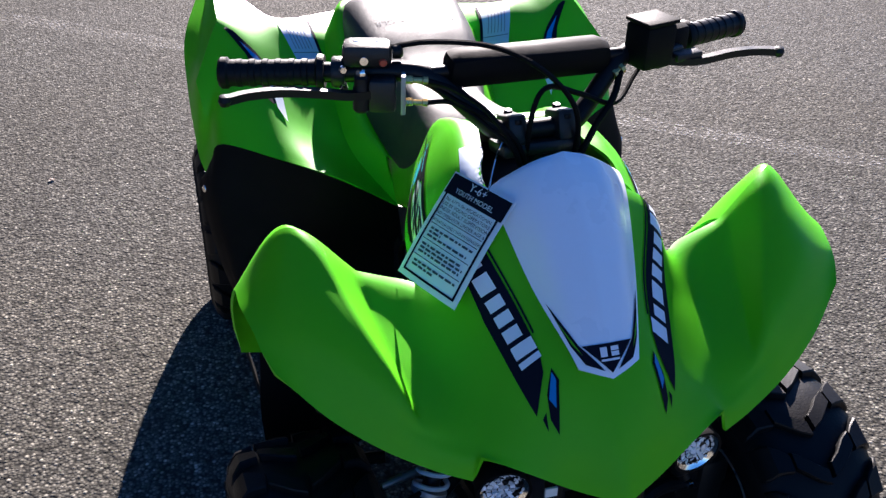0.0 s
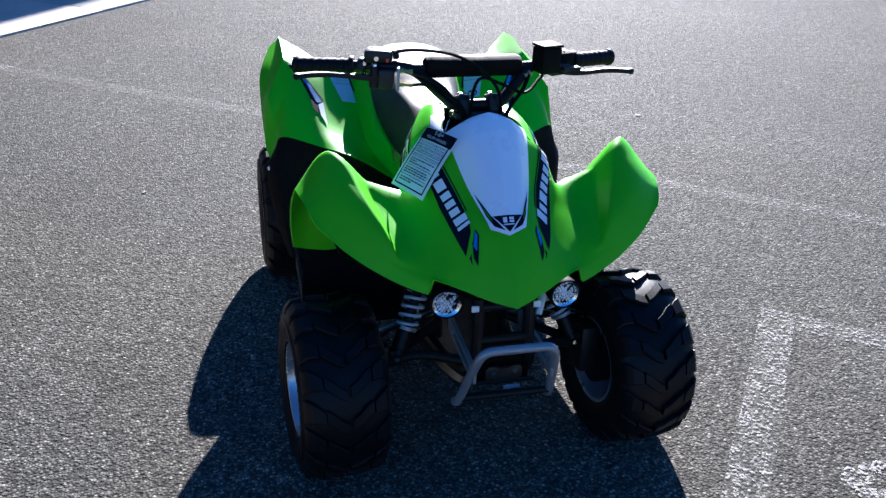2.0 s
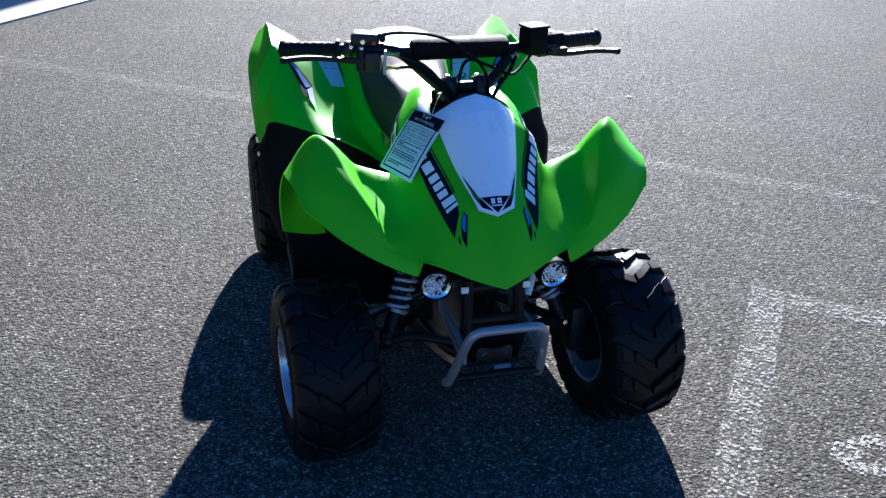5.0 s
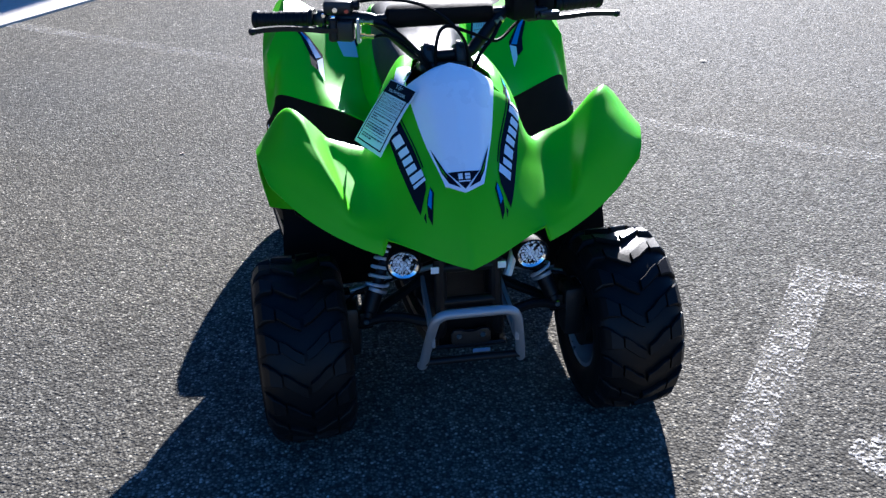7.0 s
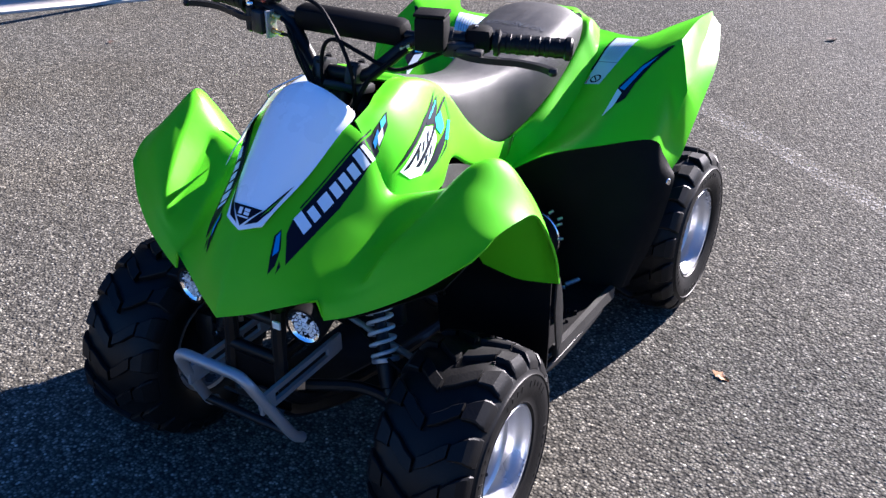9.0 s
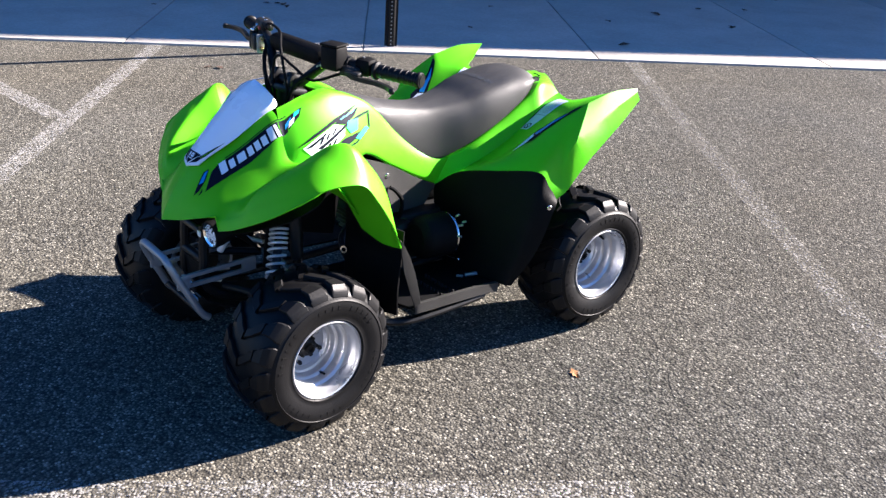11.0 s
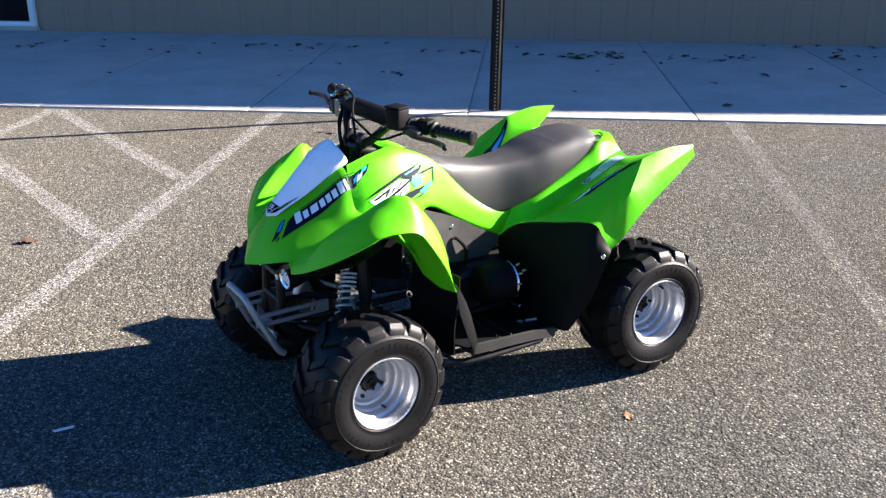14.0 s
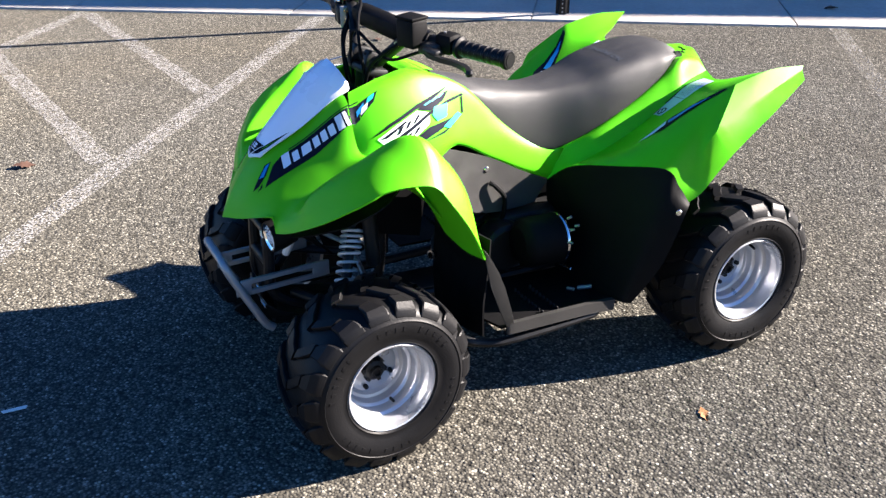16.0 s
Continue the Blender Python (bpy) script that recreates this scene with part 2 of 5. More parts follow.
def spline_rows(rows, per, sharp=()):
    """Refines a list of equal rows of vectors along the list; at the sharp ones the line may break."""
    out = []
    n = len(rows)

    def tangent(i, side):
        j = min(i + 1, n - 1) if side > 0 else max(i - 1, 0)
        hard = [(b - a) * side for a, b in zip(rows[i], rows[j])]
        if i in (0, n - 1):
            return hard
        soft = [(b - a) / 2 for a, b in zip(rows[i - 1], rows[i + 1])]
        if i not in sharp:
            return soft
        if not isinstance(sharp, dict):
            return hard
        w, m = sharp[i], len(hard) - 1
        out = []
        for k, (h, g) in enumerate(zip(hard, soft)):
            f = k / m * (len(w) - 1)
            q = min(int(f), len(w) - 2)
            out.append(g.lerp(h, w[q] + (w[q + 1] - w[q]) * (f - q)))
        return out

    for i in range(n - 1):
        ta, tb = tangent(i, 1), tangent(i + 1, -1)
        for k in range(per):
            t = k / per
            h = (2 * t ** 3 - 3 * t * t + 1, t ** 3 - 2 * t * t + t, -2 * t ** 3 + 3 * t * t, t ** 3 - t * t)
            out.append([h[0] * a + h[1] * u + h[2] * b + h[3] * w for a, u, b, w in zip(rows[i], ta, rows[i + 1], tb)])
    return out + [list(rows[-1])]


def shell(grid, thick=0.004, per=(6, 6), sharp_u=(), sharp_v=(), mirror=False, bm=None, cut=None):
    """A moulded panel: a smooth sheet through a grid of places (rows of columns) with a thickness and a rolled rim."""
    bm = bm or bmesh.new()
    rows = [[Vector(p) for p in row] for row in grid]
    rows = spline_rows(rows, per[0], sharp_v)
    rows = [list(c) for c in zip(*spline_rows([list(c) for c in zip(*rows)], per[1], sharp_u))]
    if cut:
        rows = [row[cut[2] * per[1]:cut[3] * per[1] + 1] for row in rows[cut[0] * per[0]:cut[1] * per[0] + 1]]
    if mirror:
        rows = [[Vector((-p.x, p.y, p.z)) for p in reversed(row[1:])] + row for row in rows]
    nr, nc = len(rows), len(rows[0])
    normal = []
    for i in range(nr):
        line = []
        for j in range(nc):
            du = rows[i][min(j + 1, nc - 1)] - rows[i][max(j - 1, 0)]
            dv = rows[min(i + 1, nr - 1)][j] - rows[max(i - 1, 0)][j]
            q = du.cross(dv)
            line.append(q.normalized() if q.length > 1e-9 else Vector((0, 0, 1)))
        normal.append(line)
    s = -1 if (not mirror and sum(p.x for row in rows for p in row) < 0) else 1
    top = [[bm.verts.new(p) for p in row] for row in rows]
    low = [[bm.verts.new(p - normal[i][j] * thick * s) for j, p in enumerate(row)] for i, row in enumerate(rows)]
    for i in range(nr - 1):
        for j in range(nc - 1):
            bm.faces.new((top[i][j], top[i][j + 1], top[i + 1][j + 1], top[i + 1][j]))
            bm.faces.new((low[i][j], low[i + 1][j], low[i + 1][j + 1], low[i][j + 1]))
    ring = [(0, j) for j in range(nc - 1)] + [(i, nc - 1) for i in range(nr - 1)] + [(nr - 1, j) for j in range(nc - 1, 0, -1)] + [(i, 0) for i in range(nr - 1, 0, -1)]
    for (a, b), (c, d) in zip(ring, ring[1:] + ring[:1]):
        bm.faces.new((top[a][b], low[a][b], low[c][d], top[c][d]))
    return bm


def flip_x(grid):
    return [[(-x, y, z) for x, y, z in row] for row in grid]


def plate(outline, thick, m=Matrix(), bm=None, bevel=0.0):
    """A flat outline of (x, y) given thickness along z, laid by m."""
    bm = bm or bmesh.new()
    low = [bm.verts.new(m @ Vector((x, y, 0))) for x, y in outline]
    top = [bm.verts.new(m @ Vector((x, y, thick))) for x, y in outline]
    faces = [bm.faces.new(top), bm.faces.new(list(reversed(low)))]
    k = len(outline)
    for i in range(k):
        bm.faces.new((low[i], low[(i + 1) % k], top[(i + 1) % k], top[i]))
    if bevel:
        bmesh.ops.bevel(bm, geom=[e for f in faces for e in f.edges], offset=bevel, segments=2, affect="EDGES", profile=0.5)
    return bm


# ---- the lot: kerb line through KERB along ALONG, ACROSS points away from the building ----
KERB, ALONG, ACROSS = Vector((-3.086, 2.201, 0)), Vector((0.578, 0.816, 0)), Vector((0.816, -0.578, 0))
LOT_DEG = math.degrees(math.atan2(ALONG.y, ALONG.x))


def lot(s, w, z=0.0):
    return KERB + ALONG * s + ACROSS * w + Vector((0, 0, z))


def lot_box(s0, s1, w0, w1, z0, z1, bevel=0.0, bm=None):
    c = lot((s0 + s1) / 2, (w0 + w1) / 2, (z0 + z1) / 2)
    return box((s1 - s0, w1 - w0, z1 - z0), c, (0, 0, LOT_DEG), bevel, bm)


bm = bmesh.new()
bmesh.ops.create_grid(bm, x_segments=2, y_segments=2, size=900)
ground = part("ground", bm, ASPHALT)
tagged(ground, "weathered grey asphalt car park with exposed stone", "asphalt", kind="structure")
KERB_Z = 0.014

def kerb_w(along):
    """Where the kerb runs, across the lot, at a place along it."""
    return 0.13 + 0.035 * along


def wall_w(along):
    return -3.66 + 0.085 * along


WALL_DEG = LOT_DEG - math.degrees(math.atan(0.085))


def wall_at(along, out, z=0.0):
    """A place by the wall's face: along it, and out from it."""
    d = (ALONG + ACROSS * 0.085).normalized()
    return lot(0, wall_w(0), z) + d * along + Vector((d.y, -d.x, 0)) * out


def wall_box(s0, s1, d0, d1, z0, z1, bevel=0.0, bm=None):
    return box((s1 - s0, d1 - d0, z1 - z0), wall_at((s0 + s1) / 2, (d0 + d1) / 2, (z0 + z1) / 2), (0, 0, WALL_DEG), bevel, bm)


WALL_H, CORNER = 6.34, 5.2
FLAT = Matrix(((ALONG.x, ACROSS.x, 0, KERB.x), (ALONG.y, ACROSS.y, 0, KERB.y), (0, 0, 1, 0), (0, 0, 0, 1)))


def paving(s0, s1, inset, z0, z1, bevel=0.0):
    """Concrete from the wall to the kerb between two places along it."""
    outline = [(s0, wall_w(s0) - 0.2), (s1, wall_w(s1) - 0.2), (s1, kerb_w(s1) - inset), (s0, kerb_w(s0) - inset)]
    return plate(outline, z1 - z0, Matrix.Translation((0, 0, z0)) @ FLAT, bevel=bevel)


pavement = part("pavement", paving(-16, 16, 0.02, -0.2, KERB_Z - 0.012), CONCRETE)
tagged(pavement, "pale concrete walkway along the building, mostly in its shade", "pavement", kind="structure")
for k in range(-9, 10):
    part("slab", paving(-0.178 + 1.552 * k, -0.178 + 1.552 * (k + 1) - 0.008, 0.0, KERB_Z - 0.1, KERB_Z, 0.006), CONCRETE, pavement)

DOOR = (-6.22, -5.34, 0.06, 2.15)
bm = wall_box(-16, DOOR[0], -0.3, -0.03, -0.1, WALL_H)
wall_box(DOOR[1], CORNER, -0.3, -0.03, -0.1, WALL_H, bm=bm)
wall_box(DOOR[0], DOOR[1], -0.3, -0.03, DOOR[3], WALL_H, bm=bm)
wall_box(DOOR[0], DOOR[1], -0.3, -0.03, -0.1, DOOR[2], bm=bm)
wall = part("wall_north", bm, SIDING)
tagged(wall, "tan ribbed metal wall of a long building", "wall", kind="structure")
# Unseen stretch past CORNER, added so its shadow edge falls along the walkway.
bm = lot_box(CORNER, 19, -4.3, -4.0, -0.1, WALL_H)
lot_box(CORNER - 0.3, CORNER, -13, wall_w(CORNER) - 0.06, -0.1, WALL_H, bm=bm)
lot_box(18.7, 19, -13, -4.3, -0.1, WALL_H, bm=bm)
lot_box(-16, -15.7, -13, wall_w(-16) - 0.4, -0.1, WALL_H, bm=bm)
lot_box(-16, 19, -13.3, -13, -0.1, WALL_H, bm=bm)
tagged(part("wall_back", bm, SIDING), "unseen tan metal walls of the building, partly added to shade the walkway", "wall", kind="structure")
# Unseen roof; its edge and WALL_H are set by where the shadow ends.
bm = lot_box(CORNER - 0.1, 19.2, -13.5, -3.95, WALL_H, WALL_H + 0.15, 0.02)
plate([(-16.2, -13.5), (CORNER - 0.12, -13.5), (CORNER - 0.12, wall_w(CORNER) + 0.05), (-16.2, wall_w(-16) + 0.05)], 0.15, Matrix.Translation((0, 0, WALL_H)) @ FLAT, bm)
tagged(part("roof", bm, DARK_TRIM), "unseen metal roof of the building, its edge set for the walkway's shade", "roof", kind="structure")

window = new("window_1")
tagged(window, "dark glazed opening in a white frame", "window", kind="structure")
s0, s1, z0, z1 = DOOR
for a, b, c, d in ((s0, s0 + 0.07, z0, z1), (s1 - 0.07, s1, z0, z1), (s0 + 0.07, s1 - 0.07, z0, z0 + 0.05), (s0 + 0.07, s1 - 0.07, z1 - 0.07, z1)):
    part("window_frame", wall_box(a, b, -0.12, 0.02, c, d, 0.006), WHITE_TRIM, window)
part("pane", wall_box(s0 + 0.07, s1 - 0.07, -0.075, -0.065, z0 + 0.05, z1 - 0.07), GLASS, window)
tagged(part("window_sill", wall_box(s0 - 0.03, s1 + 0.03, -0.02, 0.05, KERB_Z, z0, 0.006), CONCRETE, window))
bm = bmesh.new()
prof = [(0.0, 0.0), (0.20, 0.0), (0.212, 0.012), (0.246, 0.012), (0.26, 0.0)]
for k in range(4):
    for (a, da), (b, db) in zip(prof, prof[1:]):
        bm.faces.new([bm.verts.new((k * 0.26 + x, d, z)) for x, d, z in ((a, da, 0), (b, db, 0), (b, db, WALL_H - 0.06), (a, da, WALL_H - 0.06))])
bmesh.ops.remove_doubles(bm, verts=bm.verts, dist=0.0005)
panel_mesh = finish(bm, "siding_panel", SIDING, 20)
for k in range(-15, 5):
    if k in (-6,):
        continue
    ob = new("siding_panel", panel_mesh)
    ob.matrix_world = Matrix.Translation(wall_at(1.04 * k, -0.028, 0.035)) @ pose(0, 0, 0, 0, 0, WALL_DEG) @ Matrix.Diagonal((1, -1, 1, 1))
    ob.parent = wall

# ---- the quad bike: x to its left side, y to its rear, wheels on the ground ----
quad = new("quad_bike")
tagged(quad, "bright green and black youth quad bike parked on asphalt", "quad bike")
GRIP_L, GRIP_R = Vector((0.366, -0.168, 0.818)), Vector((-0.385, -0.224, 0.835))
STEER = math.degrees(math.atan2(GRIP_L.y - GRIP_R.y, GRIP_L.x - GRIP_R.x))
WHEELBASE, TYRE_R = 0.95, 0.203


# -- wheels: axle along z, outer face towards +z --
def tyre_profile(w, size=1.0):
    h = w / 2
    return [(0.098 * size, h * 0.72), (0.104 * size, h * 0.84), (0.109 * size, h * 0.885), (0.1105 * size, h * 0.915), (0.1125 * size, h * 0.905), (0.120, h * 0.94), (0.138, h * 0.99), (0.150, h * 0.99), (0.1585, h * 0.972), (0.1597, h * 0.99), (0.161, h * 0.965), (0.166, h * 0.95),
            (0.175, h * 0.88), (0.186, h * 0.74), (0.191, h * 0.5), (0.193, h * 0.2), (0.193, -h * 0.2), (0.191, -h * 0.5), (0.186, -h * 0.74), (0.174, -h * 0.9),
            (0.160, -h * 0.97), (0.138, -h * 0.985), (0.118, -h * 0.93), (0.104 * size, -h * 0.84), (0.098 * size, -h * 0.72)]


def rim_profile(w, size=1.0):
    h = w / 2
    return [(r * size, z) for r, z in [(0.106, h * 0.80), (0.1065, h * 0.86), (0.104, h * 0.89), (0.1005, h * 0.875), (0.0985, h * 0.80), (0.0975, h * 0.70), (0.0945, h * 0.66), (0.0935, h * 0.54), (0.0925, h * 0.46), (0.0865, h * 0.42),
            (0.085, h * 0.40), (0.084, h * 0.26), (0.083, h * 0.18), (0.0775, h * 0.14), (0.0765, h * 0.12), (0.0755, h * 0.0), (0.073, -h * 0.04), (0.0665, -h * 0.06), (0.064, -h * 0.10), (0.060, -h * 0.145),
            (0.056, -h * 0.13), (0.040, -h * 0.12), (0.0, -h * 0.12), (0.0, -h * 0.18), (0.07, -h * 0.2), (0.086, -h * 0.1), (0.088, h * 0.2), (0.099, h * 0.62), (0.1, -h * 0.7), (0.106, -h * 0.8),
            (0.106, -h * 0.86), (0.098, -h * 0.84), (0.09, -h * 0.4), (0.09, -h * 0.3), (0.103, h * 0.7)]]


def tread_lug(w, side, way, kind):
    """One raised tread block bent over the crown: kind 0 the slanting bar by the middle, kind 1 the big shoulder block."""
    bm = bmesh.new()
    h = w / 2
    if kind == 0:
        line = [(0.04, 0.0), (0.20, 0.045), (0.36, 0.115), (0.50, 0.165)]
        half = [0.055, 0.062, 0.068, 0.060]
    else:
        line = [(0.54, 0.150), (0.64, 0.180), (0.74, 0.205), (0.82, 0.21), (0.89, 0.21), (0.93, 0.21)]
        half = [0.066, 0.086, 0.108, 0.128, 0.134, 0.130]
    crown = [(0.0, 0.193), (0.2, 0.193), (0.5, 0.191), (0.74, 0.186), (0.9, 0.174), (0.97, 0.160), (1.0, 0.155)]

    def radius(f):
        for (a, ra), (b, rb) in zip(crown, crown[1:]):
            if f <= b:
                return ra + (rb - ra) * (f - a) / (b - a)
        return crown[-1][1]

    rings = []
    for (f, a), hw in zip(line, half):
        r = radius(f)
        lift = 0.0105 if f < 0.8 else 0.0085 if f < 0.85 else 0.0060 if f < 0.91 else 0.0015
        out = 0.0 if f < 0.7 else 0.35 if f < 0.9 else 0.8
        ring = []
        for da, dr in ((-hw * 1.12, -0.004), (-hw, lift * 0.8), (-hw * 0.86, lift), (hw * 0.86, lift), (hw, lift * 0.8), (hw * 1.12, -0.004)):
            q = way * (a + da)
            ring.append(bm.verts.new(((r + dr) * math.cos(q), (r + dr) * math.sin(q), side * (h * f + max(dr, 0) * out))))
        rings.append(ring)
    for a, b in zip(rings, rings[1:]):
        for k in range(5):
            bm.faces.new((a[k], a[k + 1], b[k + 1], b[k]))
    bm.faces.new(rings[0]), bm.faces.new(rings[-1])
    return finish(bm, "tread_lug", RUBBER, 25)


TYRE_W = 0.196
LUGS = {(s, d, k): tread_lug(TYRE_W, s, d, k) for s in (1, -1) for d in (1, -1) for k in (0, 1)}


def wheel(at, side, steer, spin, size=1.0, whole=1.0):
    """side 1: the outer face towards +x; size: of the rim alone; the tread sinks a little where it bears."""
    m = Matrix.Translation(at) @ pose(0, 0, 0, 0, 0, steer) @ (pose(0, 0, 0, 0, 90, 0) if side > 0 else pose(0, 0, 0, 0, -90, 0)) @ pose(0, 0, 0, 0, 0, spin) @ Matrix.Scale(whole, 4)
    hub = lathe([(0, 0.010), (0.008, 0.010), (0.009, 0.016), (0.013, 0.016), (0.014, 0.008), (0.019, 0.007), (0.023, 0.004), (0.0255, -0.004), (0.0265, -0.034), (0.055, -0.036), (0.055, -0.085), (0, -0.085)], 24)
    for k in range(6):
        a = k * math.pi / 3
        box((0.007, 0.009, 0.018), (0.0255 * math.cos(a), 0.0255 * math.sin(a), -0.004), (0, 0, math.degrees(a)), 0.001, hub)
    for k in range(4):
        a = math.pi / 4 + k * math.pi / 2
        lathe([(0, 0.0), (0.0045, 0.0), (0.0055, -0.002), (0.0055, -0.02), (0, -0.02)], 6, pose(0.046 * math.cos(a), 0.046 * math.sin(a), -0.002), hub)
    w = part("wheel", hub, BLACK_STEEL, quad, "knobby tyre on a silver steel rim")
    w.matrix_world = m
    part("tyre", lathe(tyre_profile(TYRE_W, size), 72, closed=True), RUBBER, w, "black knobby rubber tyre", 50)
    part("rim", lathe(rim_profile(TYRE_W, size), 64, closed=True), RIM, w, "silver painted deep-dish steel rim", 40)
    marks = bmesh.new()
    for k in range(46):
        if k % 23 in (0, 1, 2, 9, 10, 11, 12, 18):
            continue
        a = 2 * math.pi * k / 46
        tall = 0.011 if k % 3 else 0.008
        box((tall, 0.006 if k % 4 else 0.0035, 0.0018), (0.144 * math.cos(a), 0.144 * math.sin(a), TYRE_W / 2 * 0.99), (0, 0, math.degrees(a)), 0.0, marks)
    tagged(part("sidewall_lettering", marks, RUBBER, w), "raised moulded marks on the sidewall", kind="stuff")
    part("valve", rod((0.083, 0, 0.0), (0.076, 0, 0.035), 0.004, 0.003, 8), RUBBER, w)
    n = 18
    for k in range(n):
        for s in (1, -1):
            for kind in (0, 1):
                ob = new("tread_lug", LUGS[s, -side, kind])
                ob.parent = w
                ob.matrix_basis = pose(0, 0, 0, 0, 0, 360 / n * (k + (0.12 if s < 0 else 0)))
    return w


TRACK, FRONT_TRACK, FRONT_Y = 0.336, 0.342, -0.479
wheel((FRONT_TRACK, FRONT_Y, 0.190), 1, STEER, 20, 0.975, 0.98)
wheel((-FRONT_TRACK, FRONT_Y, 0.190), -1, STEER, 75, 0.975, 0.98)
wheel((TRACK, WHEELBASE / 2, TYRE_R), 1, 0, 130)
wheel((-TRACK, WHEELBASE / 2, TYRE_R), -1, 0, 200)

# -- front bodywork: bonnet with both wings, one moulding --
FRONT = [
    [(0, -0.685, 0.455), (0.053, -0.661, 0.466), (0.105, -0.636, 0.483), (0.155, -0.613, 0.500), (0.164, -0.613, 0.464), (0.205, -0.600, 0.478), (0.262, -0.578, 0.505), (0.318, -0.545, 0.538), (0.368, -0.502, 0.578)],
    [(0, -0.675, 0.478), (0.052, -0.654, 0.484), (0.101, -0.630, 0.494), (0.149, -0.609, 0.498), (0.166, -0.605, 0.486), (0.207, -0.593, 0.492), (0.258, -0.574, 0.516), (0.318, -0.537, 0.550), (0.372, -0.494, 0.583)],
    [(0, -0.648, 0.525), (0.05, -0.636, 0.522), (0.093, -0.617, 0.517), (0.138, -0.600, 0.510), (0.168, -0.593, 0.499), (0.212, -0.580, 0.513), (0.250, -0.565, 0.540), (0.317, -0.520, 0.577), (0.380, -0.475, 0.593)],
    [(0, -0.600, 0.586), (0.052, -0.592, 0.581), (0.086, -0.578, 0.566), (0.130, -0.571, 0.535), (0.168, -0.558, 0.528), (0.216, -0.556, 0.538), (0.238, -0.545, 0.574), (0.318, -0.487, 0.618), (0.386, -0.450, 0.604)],
    [(0, -0.515, 0.676), (0.066, -0.508, 0.638), (0.103, -0.503, 0.616), (0.148, -0.490, 0.577), (0.188, -0.476, 0.565), (0.243, -0.438, 0.598), (0.276, -0.458, 0.635), (0.328, -0.420, 0.658), (0.396, -0.405, 0.610)],
    [(0, -0.440, 0.752), (0.088, -0.415, 0.712), (0.126, -0.418, 0.680), (0.158, -0.414, 0.609), (0.192, -0.390, 0.605), (0.252, -0.384, 0.625), (0.306, -0.376, 0.681), (0.343, -0.354, 0.676), (0.399, -0.352, 0.600)],
]
FLANGE = [
    [(0.236, -0.330, 0.565), (0.312, -0.325, 0.640), (0.350, -0.308, 0.632), (0.405, -0.318, 0.558)],
    [(0.236, -0.288, 0.490), (0.318, -0.275, 0.560), (0.360, -0.262, 0.552), (0.405, -0.275, 0.490)],
    [(0.252, -0.258, 0.425), (0.312, -0.243, 0.405), (0.365, -0.236, 0.408), (0.398, -0.240, 0.418)],
]
# the wings roll over into their rear flanges, so both come from one sheet
for k, row in enumerate(FLANGE):
    drop = Vector(row[0]) - Vector(FRONT[5][5])
    FRONT.append([tuple(Vector(p) + drop) for p in FRONT[5][:5]] + row)
CREASE = {3: (1, 0, 0, 0, 0, 0, 0, 0, 0), 4: (1, 0, 0, 0, 0, 0, 0, 0, 0), 5: (0, 0, 0.1, 0.7, 0.8, 0.8, 1, 1, 1), 6: (0, 0, 0.2, 0.7, 0.7, 0.1, 0, 0, 0)}
front = part("front_bodywork", shell(FRONT, 0.004, (7, 6), sharp_u=CREASE, mirror=True, cut=(0, 5, 0, 8)), GREEN, quad, "glossy green bonnet and front wings", 50)
for g in (FRONT, flip_x(FRONT)):
    part("rear_wing_flange", shell(g, 0.004, (7, 6), sharp_u=CREASE, cut=(5, 8, 5, 8)), GREEN, quad)

WELL = [
    [(0.150, -0.406, 0.588), (0.191, -0.384, 0.584), (0.252, -0.379, 0.606)],
    [(0.150, -0.345, 0.545), (0.190, -0.340, 0.535), (0.256, -0.331, 0.545)],
    [(0.140, -0.232, 0.498), (0.190, -0.250, 0.478), (0.259, -0.268, 0.460)],
]
for g in (WELL, flip_x(WELL)):
    part("wing_root", shell(g, 0.003, (4, 4)), GREEN, quad)

# -- tank cover and side covers --
TANK = [
    [(0.088, -0.405, 0.718), (0.112, -0.414, 0.688), (0.124, -0.424, 0.638), (0.131, -0.420, 0.604), (0.144, -0.428, 0.575)],
    [(0.086, -0.365, 0.730), (0.110, -0.365, 0.714), (0.136, -0.374, 0.664), (0.149, -0.375, 0.607), (0.157, -0.380, 0.560)],
    [(0.070, -0.319, 0.737), (0.104, -0.315, 0.730), (0.140, -0.316, 0.671), (0.157, -0.317, 0.604), (0.159, -0.318, 0.558)],
    [(0.058, -0.244, 0.741), (0.090, -0.235, 0.734), (0.128, -0.231, 0.667), (0.152, -0.238, 0.585), (0.150, -0.238, 0.548)],
    [(0.062, -0.141, 0.689), (0.082, -0.125, 0.687), (0.108, -0.135, 0.624), (0.128, -0.161, 0.581), (0.124, -0.164, 0.569)],
    [(0.060, -0.031, 0.585), (0.074, -0.016, 0.582), (0.092, -0.025, 0.554), (0.104, -0.063, 0.525), (0.100, -0.066, 0.513)],
    [(0.058, 0.066, 0.519), (0.072, 0.076, 0.516), (0.084, 0.077, 0.491), (0.090, 0.041, 0.467), (0.086, 0.036, 0.456)],
    [(0.065, 0.147, 0.496), (0.078, 0.159, 0.498), (0.088, 0.162, 0.480), (0.088, 0.128, 0.436), (0.082, 0.113, 0.420)],
]
for g in (TANK, flip_x(TANK)):
    part("side_cover", shell(g, 0.004, (6, 5)), GREEN, quad, "glossy green tank side cover with graphics")
